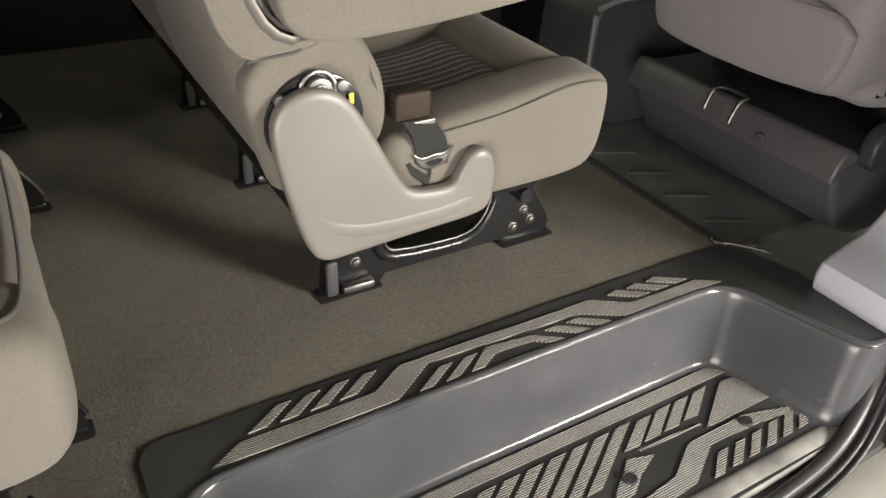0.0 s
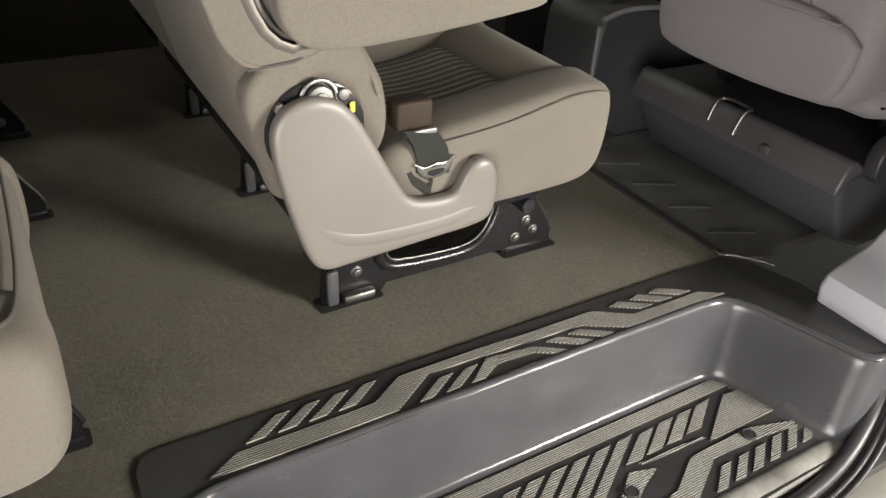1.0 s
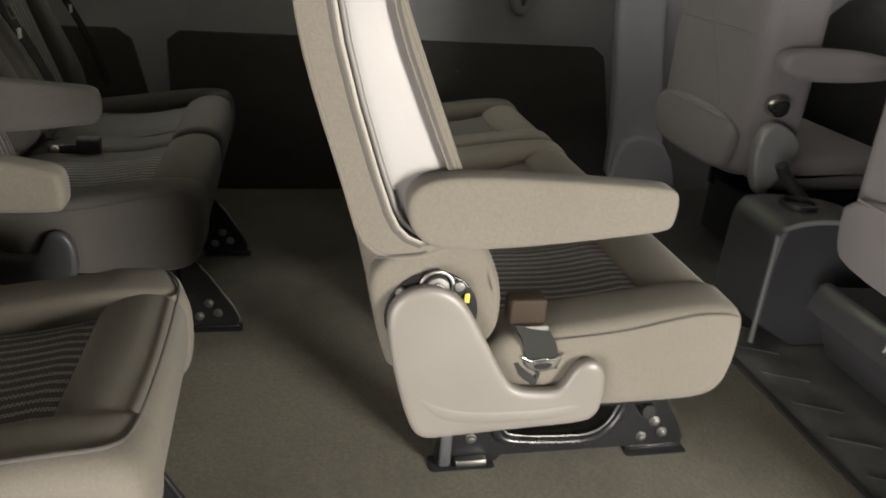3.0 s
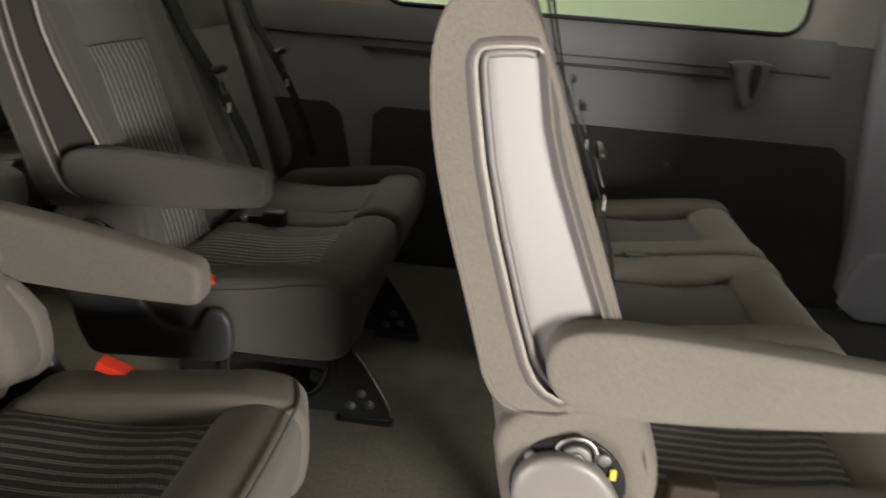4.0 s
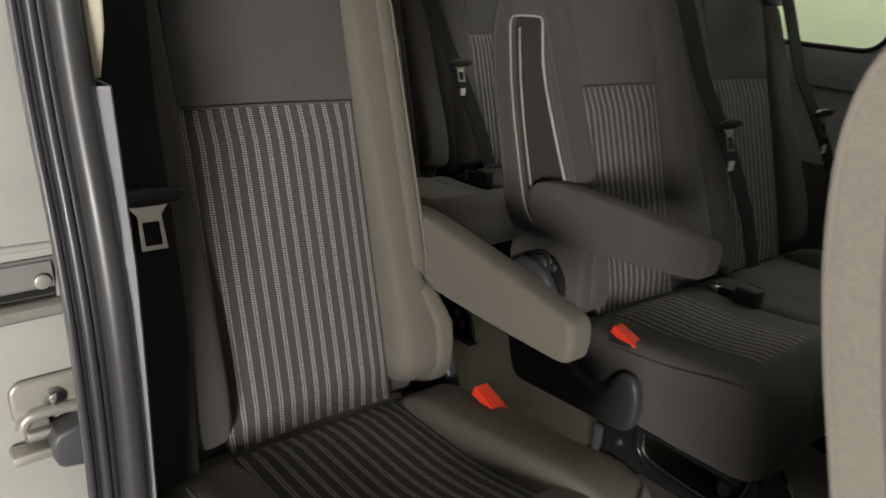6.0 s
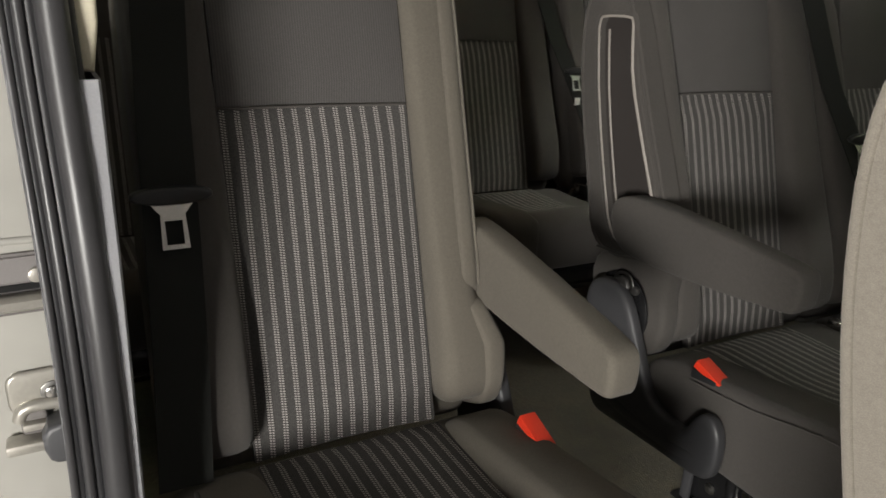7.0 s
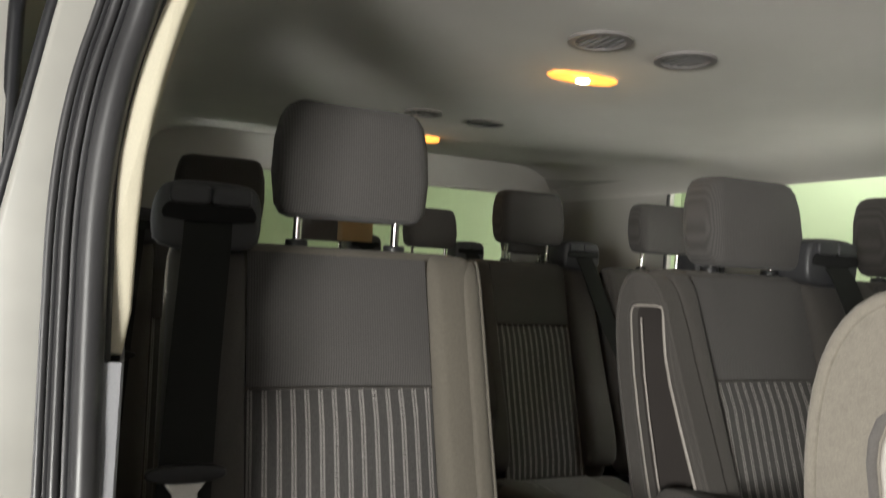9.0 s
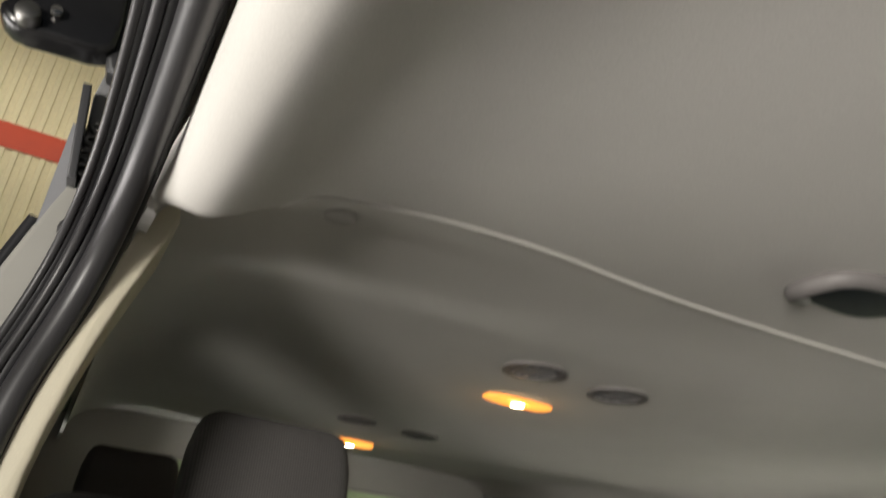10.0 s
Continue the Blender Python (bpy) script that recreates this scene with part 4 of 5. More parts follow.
part("rail_end", rprism(chaikin([(-0.583, 0.757), (-0.566, 0.757), (-0.566, 0.822), (-0.578, 0.820), (-0.583, 0.79)], 1), 0.004, 0.013, 0.003, "x"), PANEL, recess)
part("rail_boss", disc((-0.594, 0.800), 0.008, 0.008, 0.015, "x", 0.002, 14), ZINC, recess)
part("fold_hole", rprism(chaikin([(-0.672, 0.738), (-0.652, 0.732), (-0.650, 0.722), (-0.666, 0.718)], 1), 0.0, 0.006, 0.002, "x"), SILL_LIP, jamb, "dirty drain hole")
latch = part("striker_plate", rprism(rect(-0.640, -0.560, 0.645, 0.694, 0.013, 4), 0.0005, 0.007, 0.004, "x"), ZINC, jamb, "pressed steel striker plate")
part("striker_press", tube(chaikin([(0.006, -0.633, 0.640), (0.008, -0.628, 0.655), (0.008, -0.600, 0.656), (0.008, -0.575, 0.652)], 2, False), 0.007, 10), ZINC, latch)
# raised darker pad in place of the plate's shaded hollow
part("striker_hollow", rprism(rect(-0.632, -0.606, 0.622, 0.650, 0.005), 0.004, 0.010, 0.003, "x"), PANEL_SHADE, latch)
part("striker_bar", rbox(0.004, 0.030, -0.648, -0.604, 0.612, 0.624, 0.003, "x"), ZINC, latch)
part("striker_bar", rbox(0.008, 0.020, -0.630, -0.606, 0.632, 0.640, 0.002, "x"), ZINC, latch)
part("striker_ring", disc((-0.598, 0.668), 0.012, 0.006, 0.0085, "x", 0.001, 18), DULL_STEEL, latch)
part("striker_screw", disc((-0.598, 0.668), 0.0075, 0.0085, 0.013, "x", 0.003, 14), CHROME, latch)
part("stop_block", rprism(chaikin([(-0.614, 0.640), (-0.585, 0.648), (-0.550, 0.652), (-0.545, 0.596), (-0.600, 0.597), (-0.612, 0.606)], 1), 0.006, 0.040, 0.006, "x"), GREY_PLASTIC, latch, "dark rubber stop block")
label = part("jamb_label", rbox(0.0005, 0.0014, -0.639, -0.571, 0.435, 0.512, 0.0004, "x"), PIPING, jamb, "white sticker with dark border")
part("label_face", rbox(0.0014, 0.0020, -0.636, -0.573, 0.438, 0.509, 0.0002, "x"), WHITE_LABEL, label)
for k in range(4):
    part("label_bar", rbox(0.0020, 0.0024, -0.629, -0.585 - 0.006 * (k % 2), 0.492 - 0.013 * k, 0.497 - 0.013 * k, 0.0001, "x"), PANEL, label)
pillar = thing("pillar_trim", -0.878, 0, 0, "cream upper and grey lower pillar trim by the door", "pillar trim", "", "structure")
part("upper_trim", rprism(chaikin([(-0.532, 0.918), (-0.536, 1.0), (-0.533, 1.1), (-0.521, 1.19), (-0.498, 1.29), (-0.478, 1.36), (-0.463, 1.43), (-0.427, 1.43), (-0.449, 1.36), (-0.471, 1.29), (-0.494, 1.19), (-0.505, 1.1), (-0.507, 0.918)], 1), -0.20, 0.0, 0.005, "x"), CREAM_TRIM, pillar, "cream plastic pillar trim")
LEVELS = [(0.0, 0.083), (0.12, 0.080), (0.30, 0.079), (0.45, 0.076), (0.60, 0.069), (0.68, 0.064), (0.75, 0.057), (0.83, 0.038), (0.914, 0.020)]
part("lower_trim", sheet([[(-0.20, -0.534, z), (f - 0.003, -0.534, z), (f, -0.531, z), (f, -0.513, z), (f - 0.003, -0.5105, z), (-0.20, -0.5105, z)] for z, f in LEVELS], 0.004), WALL_GREY, pillar, "grey plastic pillar trim")

# the sliding door, pushed back along the outside of the van
slider = thing("sliding_door", -1.95, -0.70, 0, "white sliding door pushed fully back, dark glass", "sliding door", "", "structure")
part("door_skin", plate([(-0.80, -0.42), (0.80, -0.42), (0.82, 0.6), (0.80, 1.20), (0.76, 1.44), (-0.76, 1.44), (-0.80, 1.2)], [rect(-0.62, 0.62, 0.86, 1.34, 0.08, 5)], -0.050, 0.030), BODY_WHITE, slider)
part("door_trim", plate(rect(-0.795, 0.795, -0.40, 1.43, 0.05), [rect(-0.60, 0.60, 0.88, 1.32, 0.08, 5)], 0.030, 0.040), GREY_PLASTIC, slider, "grey inner trim panel")
part("door_glass", rbox(-0.63, 0.63, -0.015, -0.008, 0.85, 1.35, 0.002, "y"), DARK_GLASS, slider, "dark tinted window")
part("door_seal", tube([(p[0], 0.034, p[1]) for p in rect(-0.79, 0.79, -0.40, 1.42, 0.10, 5)], 0.010, 8, closed=True), SEAL, slider)

# driver-side wall with window openings
WINDOWS = [(-0.74, 0.63), (-2.10, -0.98), (-2.69, -2.34)]
Z0, Z1 = 0.924, 1.432
outline = [(REAR_X, 0.905), (FRONT_X, 0.905), (FRONT_X, 1.50), (REAR_X, 1.50)]
holes = [rect(a, b, Z0, Z1, 0.07, 5) for a, b in WINDOWS]
wall = structure("wall_driver_side", rbox(REAR_X, FRONT_X, WALL_Y - 0.03, WALL_Y, 0.0, 0.903, 0.004, "y"), WALL_GREY, "grey moulded plastic side wall below the windows", "wall")
structure("wall_driver_upper", plate(outline, holes, WALL_Y - 0.032, WALL_Y), PILLAR_BEIGE, "pale window surrounds of the side wall", "wall")
part("ledge", rprism(chaikin([(WALL_Y - 0.03, 0.80), (WALL_Y - 0.055, 0.812), (WALL_Y - 0.045, 0.90), (WALL_Y - 0.03, 0.92)], 1), REAR_X, 0.74, 0.004, "x"), WALL_GREY, wall)
part("ledge_groove", rbox(-0.80, 0.425, WALL_Y - 0.050, WALL_Y - 0.036, 0.770, 0.780, 0.003, "x"), GREY_PLASTIC, wall)
for a, b in ((-0.765, 0.865), (-2.4, -0.86)):
    loop = [(a, 0.0), (b + 0.10, 0.0), (b, 0.50), (b - 0.012, 0.545), (b - 0.06, 0.578), (a + 0.05, 0.578), (a + 0.01, 0.545)]
    part("lower_panel", rprism(loop, WALL_Y - 0.045, WALL_Y - 0.029, 0.006), WALL_DARK, wall, "dark carpeted lower panel")
hook = part("belt_hook", rprism(chaikin([(0.40, 0.835), (0.555, 0.840), (0.535, 0.80), (0.525, 0.72), (0.500, 0.685), (0.470, 0.690), (0.450, 0.74), (0.435, 0.80)], 1), WALL_Y - 0.075, WALL_Y - 0.03, 0.012), WALL_GREY, wall, "moulded grey hook")
part("hook_slot", rprism(chaikin([(0.475, 0.825), (0.52, 0.828), (0.505, 0.72), (0.488, 0.72)], 1), WALL_Y - 0.079, WALL_Y - 0.074, 0.001), GREY_PLASTIC, hook)
part("clip", disc((0.276, 0.468), 0.009, WALL_Y - 0.052, WALL_Y - 0.044, "y", 0.002, 12), GREY_PLASTIC, wall)
for k, (a, b) in enumerate(WINDOWS):
    win = thing(f"window_{k + 1}", (a + b) / 2, WALL_Y, 0, "tinted side window with black seal", "window", "side windows", "structure")
    h = (b - a) / 2
    part("pane", rbox(-h - 0.01, h + 0.01, -0.012, -0.006, Z0 - 0.01, Z1 + 0.01, 0.002, "y"), GLASS, win).visible_shadow = False
    part("window_frame", tube([(p[0], -0.032, p[1]) for p in rect(-h, h, Z0, Z1, 0.07, 5)], 0.008, 8, closed=True), SEAL, win)
pil = thing("pillar_front", 0.965, WALL_Y - 0.04, 0, "pale lilac-grey plastic pillar by the front seat", "pillar trim", "", "structure")
part("pillar", rprism(chaikin([(-0.09, 0.62), (-0.05, 0.35), (-0.04, 0.0), (0.22, 0.0), (0.16, 0.30), (0.10, 0.62), (0.06, 1.1), (0.0, 1.45), (-0.14, 1.45), (-0.12, 1.0)], 1), -0.06, 0.012, 0.02), PILLAR_LILAC, pil)
part("pillar_foot", rprism(chaikin([(-0.05, 0.0), (0.26, 0.0), (0.20, 0.20), (0.08, 0.26), (-0.03, 0.22)], 1), -0.09, -0.05, 0.015), PILLAR_LILAC, pil)

# passenger-side rear wall and front pillar
outline = [(REAR_X, -0.30), (-0.905, -0.30), (-0.905, 1.50), (REAR_X, 1.50)]
structure("wall_door_side", plate(outline, [rect(-1.90, -1.05, Z0, 1.39, 0.07, 5), rect(-3.2, -2.2, Z0, 1.39, 0.07, 5)], DOOR_Y - 0.05, DOOR_Y - 0.02), WALL_GREY, "grey plastic side wall behind the door", "wall")
for k, (a, b) in enumerate(((-1.90, -1.05), (-3.2, -2.2))):
    win = thing(f"window_{k + 5}", (a + b) / 2, DOOR_Y - 0.04, 0, "tinted side window with black seal", "window", "side windows", "structure")
    h = (b - a) / 2
    part("pane", rbox(-h - 0.01, h + 0.01, -0.004, 0.002, Z0 - 0.01, 1.40, 0.002, "y"), GLASS, win).visible_shadow = False
    part("window_frame", tube([(p[0], 0.022, p[1]) for p in rect(-h, h, Z0, 1.39, 0.07, 5)], 0.008, 8, closed=True), SEAL, win)
bp = thing("pillar_step", 0.9, -0.5, 0, "pale lilac-grey trim at the foot of the front pillar", "pillar trim", "", "structure")
part("foot_trim", rprism(chaikin([(-0.070, -0.02), (-0.088, 0.06), (-0.03, 0.085), (0.06, 0.11), (0.14, 0.22), (0.17, 0.5), (0.17, 1.4), (0.30, 1.4), (0.30, -0.02)], 1), -0.10, 0.09, 0.012), PILLAR_LILAC, bp)
part("outer_panel", rprism(rect(0.02, 0.26, -0.5, 1.5, 0.02), -0.30, -0.12, 0.01), BODY_WHITE, bp)
part("cab_door_panel", rprism(rect(0.262, 1.30, -0.5, 0.93, 0.02), -0.28, -0.12, 0.01), BODY_WHITE, bp)

# rear doors with two windows
rw = [rect(-0.31, 0.42, 0.98, 1.405, 0.07, 5), rect(0.56, 1.30, 0.98, 1.405, 0.07, 5)]
structure("wall_rear", plate([(-0.6, -0.3), (WALL_Y, -0.3), (WALL_Y, 1.66), (-0.6, 1.66)], rw, REAR_X - 0.03, REAR_X, "x"), PILLAR_BEIGE, "grey trimmed rear doors with windows", "wall")
for k, (a, b) in enumerate(((-0.31, 0.42), (0.56, 1.30))):
    win = thing(f"window_{k + 7}", REAR_X - 0.02, (a + b) / 2, 0, "rear door window in pale trim", "window", "rear windows", "structure")
    h = (b - a) / 2
    part("pane", rbox(-0.004, 0.002, -h - 0.01, h + 0.01, 0.97, 1.415, 0.002, "x"), GLASS, win).visible_shadow = False
    part("window_frame", tube([(0.022, p[0], p[1]) for p in rect(-h, h, 0.98, 1.405, 0.07, 5)], 0.006, 8, closed=True), PILLAR_BEIGE, win)

# headliner: a vaulted sheet with its seam, vents, lamps and handle
VAULT = chaikin([(-0.475, 1.390), (-0.472, 1.405), (-0.467, 1.425), (-0.452, 1.443), (-0.42, 1.458), (-0.36, 1.470), (-0.26, 1.478), (-0.15, 1.480), (0.1, 1.482), (0.4, 1.482), (1.320, 1.480), (1.440, 1.470), (1.550, 1.44), (1.625, 1.405), (1.645, 1.385)], 3, False)
OVER_DOOR = chaikin([(-0.444, 1.500), (-0.452, 1.440), (-0.446, 1.404), (-0.424, 1.393), (-0.402, 1.399), (-0.370, 1.422), (-0.332, 1.449), (-0.28, 1.467), (-0.16, 1.477), (0.1, 1.481), (0.4, 1.482), (1.320, 1.480), (1.440, 1.470), (1.550, 1.44), (1.625, 1.405), (1.645, 1.385)], 3, False)


def rise(x):
    return 0.09 * max(0.0, (-2.2 - x) / 1.3) ** 1.4


def roof_line(x):
    """The headliner's section at x: vaulted behind, with a padded roll over the sliding door."""
    w = min(1.0, max(0.0, (x + 0.873) / 0.115))
    w = w * w * (3 - 2 * w)
    return [(a[0] + (b[0] - a[0]) * w, a[1] + (b[1] - a[1]) * w + rise(x) * min(1.0, max(0.0, (a[1] - 1.38) / 0.1))) for a, b in zip(VAULT, OVER_DOOR)]


def under_roof(x, y, d):
    """A point d below the headliner."""
    line = roof_line(x)
    for a, b in zip(line, line[1:]):
        if a[0] <= y <= b[0] and b[0] > a[0]:
            return (x, y, a[1] + (b[1] - a[1]) * (y - a[0]) / (b[0] - a[0]) - d)
    return (x, y, line[0][1] - d)


stations = [REAR_X + (-0.90 - REAR_X) * k / 16 for k in range(17)] + [-0.875 + 0.120 * k / 12 for k in range(13)] + [-0.72, -0.5, 0.0, 0.6, 1.3, FRONT_X]
ceiling = structure("ceiling", sheet([[(x, y, z) for y, z in roof_line(x)] for x in stations], 0.012), HEADLINER, "pale grey-beige cloth headliner with a padded roll above the sliding door", "ceiling")
seam = chaikin([(-0.790, -0.345), (-0.775, -0.330), (-0.772, -0.305), (-0.776, -0.261), (-0.764, -0.154), (-0.758, -0.022), (-0.776, 0.127), (-0.777, 0.313), (-0.76, 0.606), (-0.74, 0.9), (-0.76, 1.3)], 3, False)
part("headliner_seam", tube([under_roof(x, y, 0.011) for x, y in seam], 0.0052, 8), HEADLINER, ceiling, "raised seam across the headliner")
part("rear_seam", tube(chaikin([(-2.02, -0.34, 1.470), (-1.979, -0.262, 1.472), (-1.873, -0.061, 1.473), (-1.70, 0.191, 1.473), (-1.66, 0.3, 1.474)], 2, False), 0.0025, 6), MID_PLASTIC, ceiling)
CLIP_Z = under_roof(-0.816, -0.271, 0.0)[2]
part("clip_cover", disc((-0.816, -0.271), 0.019, CLIP_Z - 0.020, CLIP_Z, "z", 0.003, 18), PILLAR_BEIGE, ceiling, "small round clip cover")

def vent(x, y, r):
    v = thing("ceiling_vent", x, y, CEIL, "round grey air vent in the headliner", "air vent", "ceiling vents")
    part("ring", plate([(r * math.cos(a), r * math.sin(a)) for a in [0.2618 * k for k in range(24)]], [[(0.78 * r * math.cos(a), 0.78 * r * math.sin(a)) for a in [0.2618 * k for k in range(24)]]], -0.016, 0.002, "z"), PANEL, v)
    part("cup", disc((0, 0), 0.78 * r, -0.006, 0.002, "z", 0.002, 24), GREY_PLASTIC, v)
    for k in range(5):
        w = 0.76 * r * math.cos(math.asin(min(1, abs(k - 2) * 0.36)))
        part("slat", rbox(-w, w, (k - 2) * 0.27 * r - 0.003, (k - 2) * 0.27 * r + 0.003, -0.014, -0.006, 0.001), MID_PLASTIC, v)


for x, y, r in ((-1.245, 0.287, 0.062), (-1.258, 0.500, 0.062), (-2.13, 0.27, 0.058), (-2.16, 0.49, 0.058)):
    vent(x, y, r)


def dome(x, y, zc, watts):
    d = thing("dome_lamp", x, y, zc, "lit amber dome lamp on the headliner", "ceiling lamp", "dome lamps")
    part("lens", rprism(chaikin([(-0.028, -0.085), (0.028, -0.085), (0.036, 0.0), (0.028, 0.085), (-0.028, 0.085), (-0.036, 0.0)], 1), -0.018, 0.001, 0.006, "z"), LAMP_LENS, d, "glowing amber lens")
    part("bulb", disc((0, 0), 0.016, -0.022, -0.017, "z", 0.002, 16), LAMP_BULB, d)
    data = bpy.data.lights.new("dome_bulb", "POINT")
    data.energy, data.color, data.shadow_soft_size = watts, (1.0, 0.62, 0.28), 0.02
    bulb = new("dome_bulb", data)
    bulb.location = (K * x, K * y, K * (zc - 0.05))


dome(-1.50, 0.415, CEIL, 0.17)
dome(-2.66, 0.45, CEIL + 0.010, 0.12)
grab = thing("grab_handle", -0.607, 0.33, CEIL, "grey plastic grab handle on the headliner", "handle")
# raised pad; the shade of the hollow is put into its colour
part("cavity", rprism(chaikin([(-0.045, -0.045), (0.03, -0.05), (0.042, 0.02), (0.02, 0.095), (-0.045, 0.085), (-0.055, 0.02)], 2), -0.014, 0.001, 0.004, "z"), CAVITY, grab, "dark blue-grey pad standing for the cavity")
part("cover", tube(chaikin([(-0.052, -0.025, -0.008), (-0.040, -0.062, -0.016), (0.0, -0.072, -0.020), (0.036, -0.058, -0.016), (0.050, 0.0, -0.012), (0.034, 0.085, -0.006)], 2, False), 0.0125, 10), PANEL, grab, "pale arched lip")

# ---- front seats, box and console ----
MID_GREY = surface("box_lid_plastic", (0.060, 0.058, 0.061), 0.36, grain=700, relief=0.15, depth=0.0004, vary=0.15)


def cab_seat(x, y, label, arm):
    s = thing("cab_seat", x, y, 0, label, "car seat", "cab seats")
    loop = chaikin([(-0.265, 0.50), (-0.25, 0.37), (-0.20, 0.335), (0.20, 0.335), (0.25, 0.37), (0.265, 0.50), (0.27, 0.80), (0.25, 1.06), (0.20, 1.12), (-0.20, 1.12), (-0.25, 1.06), (-0.27, 0.80)], 2)
    back = part("backrest", rprism(loop, -0.11, 0.09, 0.045, "x", 4), CLOTH_CAB, s)
    part("map_pocket", rprism(chaikin([(-0.245, 0.40), (-0.20, 0.35), (0.20, 0.35), (0.245, 0.40), (0.25, 0.53), (-0.25, 0.53)], 2), -0.135, -0.10, 0.016, "x"), CLOTH_CAB, back, "grey cloth map pocket")
    part("pocket_hem", tube([(-0.1330, -0.205, 0.512), (-0.1335, 0.0, 0.512), (-0.1330, 0.205, 0.512)], 0.0035, 8), CLOTH_CAB, back)
    part("back_seam", tube([(-0.109, -0.22, 0.762), (-0.110, 0.0, 0.760), (-0.109, 0.22, 0.762)], 0.003, 6), CLOTH_CAB, back)
    part("cushion", rprism(chaikin([(-0.02, 0.40), (0.40, 0.43), (0.50, 0.40), (0.48, 0.31), (0.0, 0.29)], 2), -0.26, 0.26, 0.04), CLOTH_CAB, s)
    part("slide", rbox(0.12, 0.45, -0.24, -0.20, 0.17, 0.30, 0.008), BLACK_METAL, s)
    part("slide", rbox(0.12, 0.45, 0.20, 0.24, 0.17, 0.30, 0.008), BLACK_METAL, s)
    part("base", rbox(0.13, 0.46, -0.24, 0.24, 0.0, 0.20, 0.012), BLACK_PLASTIC, s, "black seat base")
    head = part("headrest", headrest_mesh(0, 0.06), CLOTH_CAB, s)
    head.location = (K * 0.30, 0, 0)
    if arm:
        a = part("armrest", rprism(chaikin([(-0.09, 0.70), (-0.05, 0.745), (0.25, 0.735), (0.30, 0.69), (0.25, 0.655), (-0.05, 0.65)], 2), -0.34, -0.27, 0.018), CLOTH_CAB, s, "grey cloth armrest")
        k = part("knob", disc((-0.04, 0.575), 0.030, -0.31, -0.265, "y", 0.008, 20), CHROME, s, "round chrome-rimmed knob")
        part("knob_face", disc((-0.04, 0.575), 0.021, -0.314, -0.309, "y", 0.003, 20), BLACK_PLASTIC, k)
        part("hinge_cover", rprism(chaikin([(-0.09, 0.45), (-0.07, 0.52), (-0.03, 0.535), (0.03, 0.50), (0.06, 0.45), (-0.02, 0.315), (-0.06, 0.32)], 2), -0.315, -0.27, 0.010), MID_PLASTIC, s, "grey plastic hinge cover")
    return s


CLOTH_CAB = cloth("cab_seat_cloth", (0.222, 0.205, 0.212))
cab_seat(0.98, -0.055, "passenger cab seat in grey cloth with map pocket", False)
cab_seat(1.05, 1.02, "driver seat in grey cloth with folding armrest", True)
boxy = thing("storage_box", 0.912, -0.025, 0, "dark grey plastic storage box under the passenger seat", "storage box")
part("box_body", rprism(chaikin([(0.105, 0.0), (0.016, 0.175), (0.016, 0.205), (0.06, 0.212), (0.42, 0.212), (0.42, 0.0)], 1), -0.298, 0.298, 0.014), GREY_PLASTIC, boxy)
part("box_lid", rprism(chaikin([(0.012, 0.174), (-0.002, 0.175), (-0.006, 0.184), (0.014, 0.240), (0.028, 0.250), (0.046, 0.246), (0.060, 0.232), (0.40, 0.226), (0.40, 0.213), (0.04, 0.213), (0.022, 0.20)], 1), -0.305, 0.305, 0.007), MID_GREY, boxy, "lid with slanted front and rounded edge")
part("end_bracket", rprism(chaikin([(0.06, 0.20), (0.06, 0.275), (0.10, 0.300), (0.14, 0.28), (0.16, 0.20)], 1), -0.335, -0.30, 0.006), BLACK_PLASTIC, boxy)
part("hasp", tube(chaikin([(0.000, 0.050, 0.206), (0.006, 0.050, 0.226), (0.014, 0.048, 0.252), (0.034, 0.044, 0.259), (0.036, -0.040, 0.259), (0.016, -0.032, 0.254), (0.006, -0.028, 0.226), (-0.001, -0.027, 0.200)], 2, False), 0.0044, 8), DULL_STEEL, boxy, "bent steel wire hasp")
part("emblem", rprism(chaikin([(-0.13, 0.190), (-0.10, 0.194), (-0.105, 0.212), (-0.128, 0.214)], 1), -0.004, 0.006, 0.002, "x"), MID_GREY, boxy)
con = thing("console", 0.86, 0.51, 0, "dark grey plastic console between the cab seats", "console")
part("console_body", rprism(chaikin([(0.0, 0.0), (0.0, 0.30), (0.02, 0.352), (0.06, 0.362), (0.16, 0.358), (0.30, 0.34), (0.40, 0.30), (0.5, 0.15), (0.5, 0.0)], 1), -0.13, 0.10, 0.012), GREY_PLASTIC, con)
part("console_edge", tube([(-0.002, -0.128, 0.02), (-0.002, -0.128, 0.33)], 0.007, 8), MID_PLASTIC, con, "paler corner edge")
part("console_rim", tube(chaikin([(0.005, -0.13, 0.345), (0.08, -0.13, 0.366), (0.22, -0.13, 0.36), (0.36, -0.13, 0.325)], 2, False), 0.007, 8), MID_PLASTIC, con)
part("cup_ring", plate([(0.13 + 0.05 * math.cos(0.2618 * k), 0.05 * math.sin(0.2618 * k)) for k in range(24)], [[(0.13 + 0.042 * math.cos(0.2618 * k), 0.042 * math.sin(0.2618 * k)) for k in range(24)]], 0.36, 0.372, "z"), BLACK_PLASTIC, con)
part("lever", tube([(0.20, 0.06, 0.34), (0.12, 0.07, 0.42), (0.10, 0.07, 0.45)], 0.018, 10), BLACK_PLASTIC, con, "black handbrake lever")

wire = thing("mat_wire", 0.80, -0.22, 0.0045, "bright bent wire lying at the corner of the cab mat", "wire")
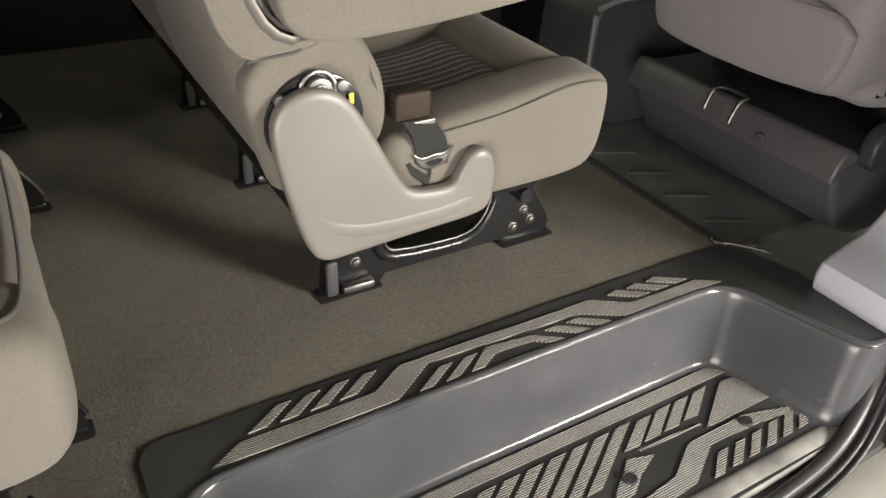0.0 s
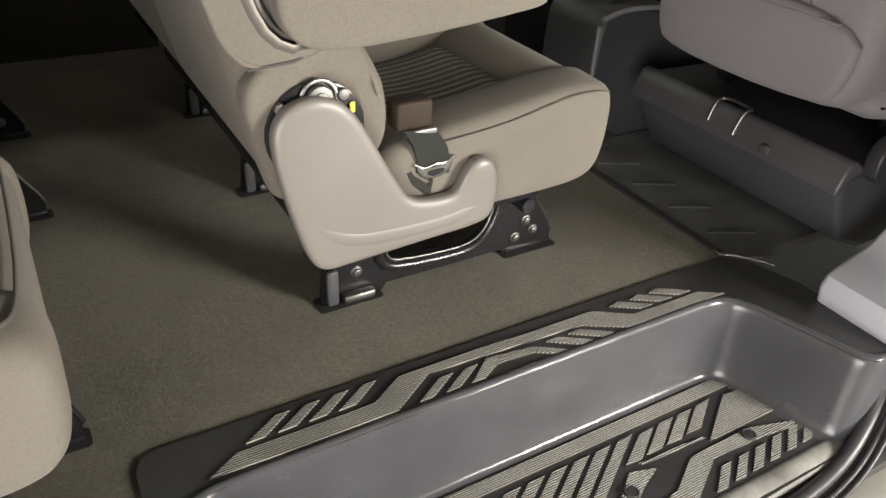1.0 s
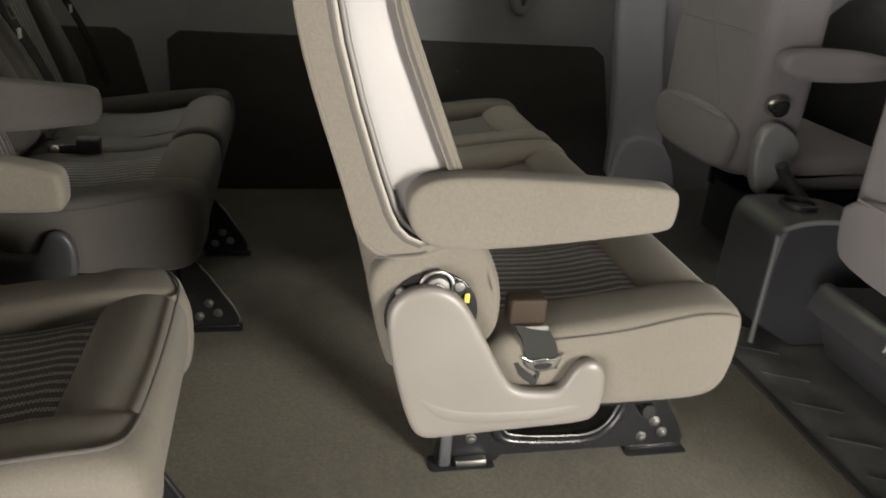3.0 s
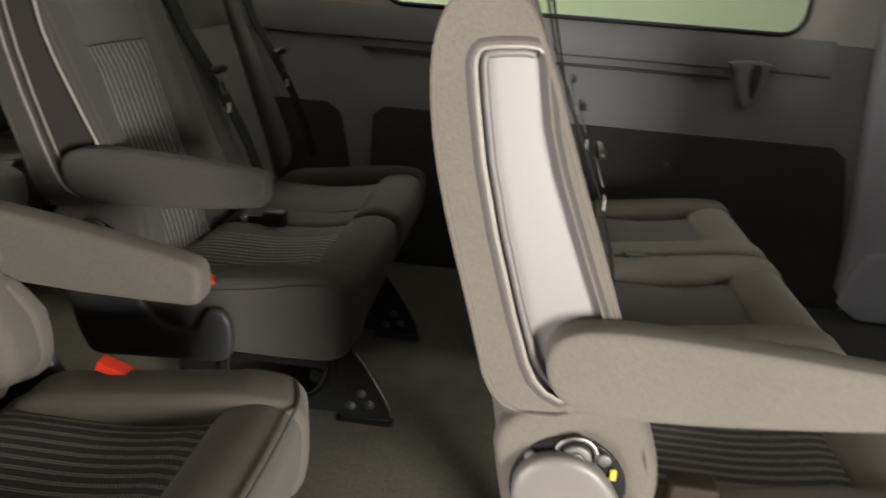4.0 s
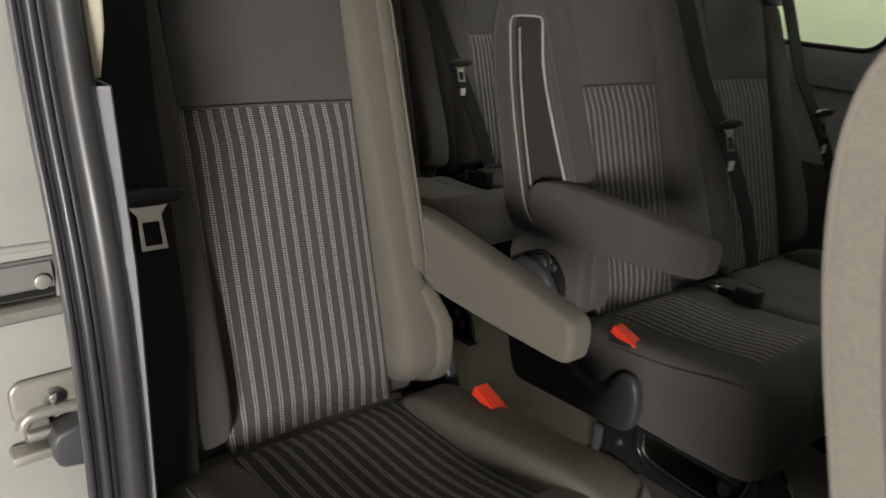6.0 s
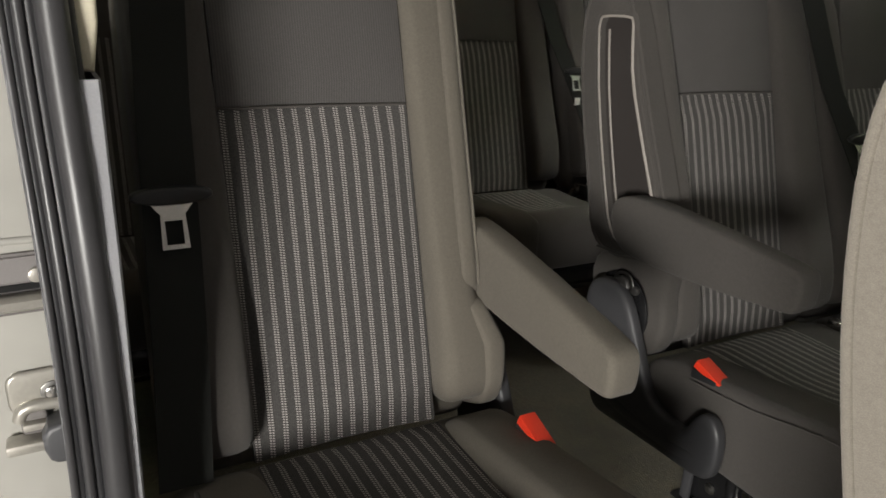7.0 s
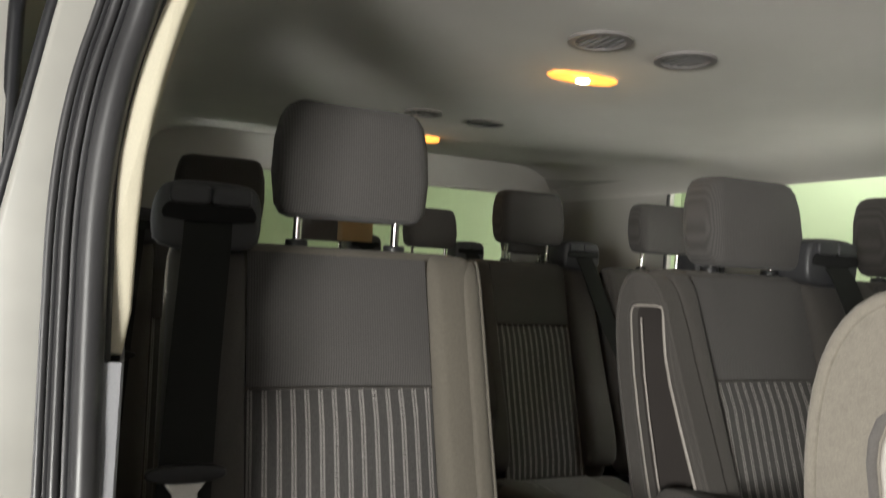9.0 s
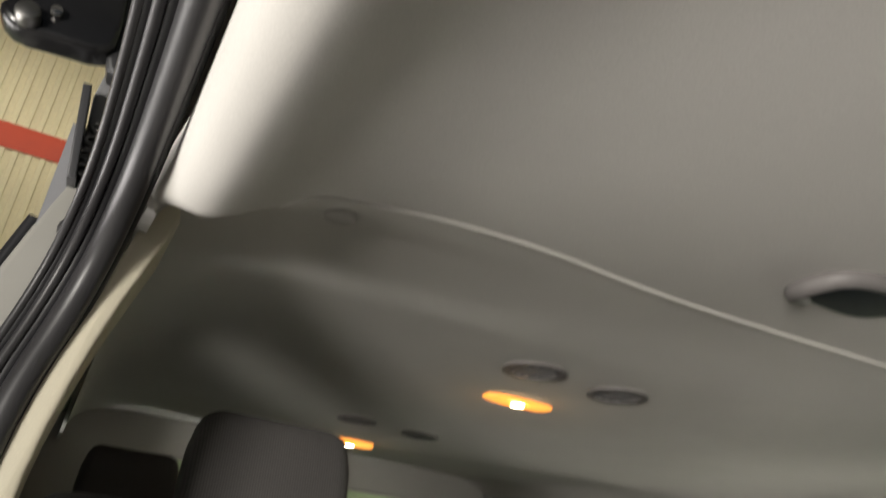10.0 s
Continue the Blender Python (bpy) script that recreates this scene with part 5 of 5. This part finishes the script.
part("bent_wire", tube(chaikin([(-0.015, 0.036, 0.0), (-0.029, 0.028, 0.001), (-0.026, 0.012, 0.001), (0.029, -0.031, 0.001), (0.058, -0.036, 0.0), (0.066, -0.024, 0.0)], 2, False), 0.0028, 6), CHROME, wire)

# ---- outside: garage ----
G = -0.72
structure("ground", rbox(-9.0, 7.0, -6.0, 5.0, G - 0.1, G, 0.01), GARAGE_FLOOR, "grey concrete garage floor", "floor")
structure("garage_wall_far", rbox(-9.0, 7.0, 3.6, 3.7, G, 5.0, 0.01), GARAGE_WALL, "pale green-white painted garage wall", "wall")
gw = structure("garage_wall_rear", rbox(-5.0, -4.9, -6.0, 3.6, G, 5.0, 0.01), GARAGE_WALL, "cream ribbed garage wall with red band", "wall")
part("cladding", rbox(-4.9, -4.885, -6.0, 3.6, 2.2, 5.0, 0.004, "x"), CREAM_WALL, gw, "cream steel cladding")
for k in range(36):
    part("cladding_rib", rbox(-4.886, -4.874, -3.0 + 0.075 * k, -2.965 + 0.075 * k, 2.2, 5.0, 0.005, "z"), CREAM_WALL, gw)
part("red_band", rbox(-4.873, -4.866, -6.0, 3.6, 3.11, 3.275, 0.003, "x"), RED_PAINT, gw, "painted red band")
# side wall and ceiling are unseen; their grey holds down bounced light
structure("garage_wall_side", rbox(-5.0, 7.0, -5.1, -5.0, G, 5.0, 0.01), GREY_WALL, "unseen grey garage wall", "wall")
structure("garage_ceiling", rbox(-5.0, 4.0, -5.0, 3.6, 5.0, 5.1, 0.01), GREY_WALL, "unseen grey garage ceiling", "ceiling")
structure("van_roof", sheet([[(x, y, z + 0.05) for y, z in ((-0.50, 1.46), (-0.46, 1.52), (-0.3, 1.60), (0.5, 1.64), (1.3, 1.60), (1.5, 1.50), (1.56, 1.40))] for x in (REAR_X - 0.05, FRONT_X)], 0.01), BODY_WHITE, "white painted van roof", "roof")
structure("dashboard", rprism(chaikin([(1.75, 0.0), (1.70, 0.5), (1.78, 0.78), (2.1, 0.86), (2.1, 0.0)], 1), -0.45, WALL_Y, 0.02), BLACK_PLASTIC, "black plastic dashboard", "dashboard")

card = thing("cardboard_box", -3.225, 0.395, 1.092, "small brown cardboard box on the rear bench back", "box")
part("carton", rbox(-0.05, 0.05, -0.068, 0.068, 0.0, 0.128, 0.003), CARD, card)
part("flap", rbox(-0.05, -0.002, -0.068, 0.068, 0.129, 0.132, 0.001), CARD, card)
part("flap", rbox(0.002, 0.05, -0.068, 0.068, 0.129, 0.132, 0.001), CARD, card)
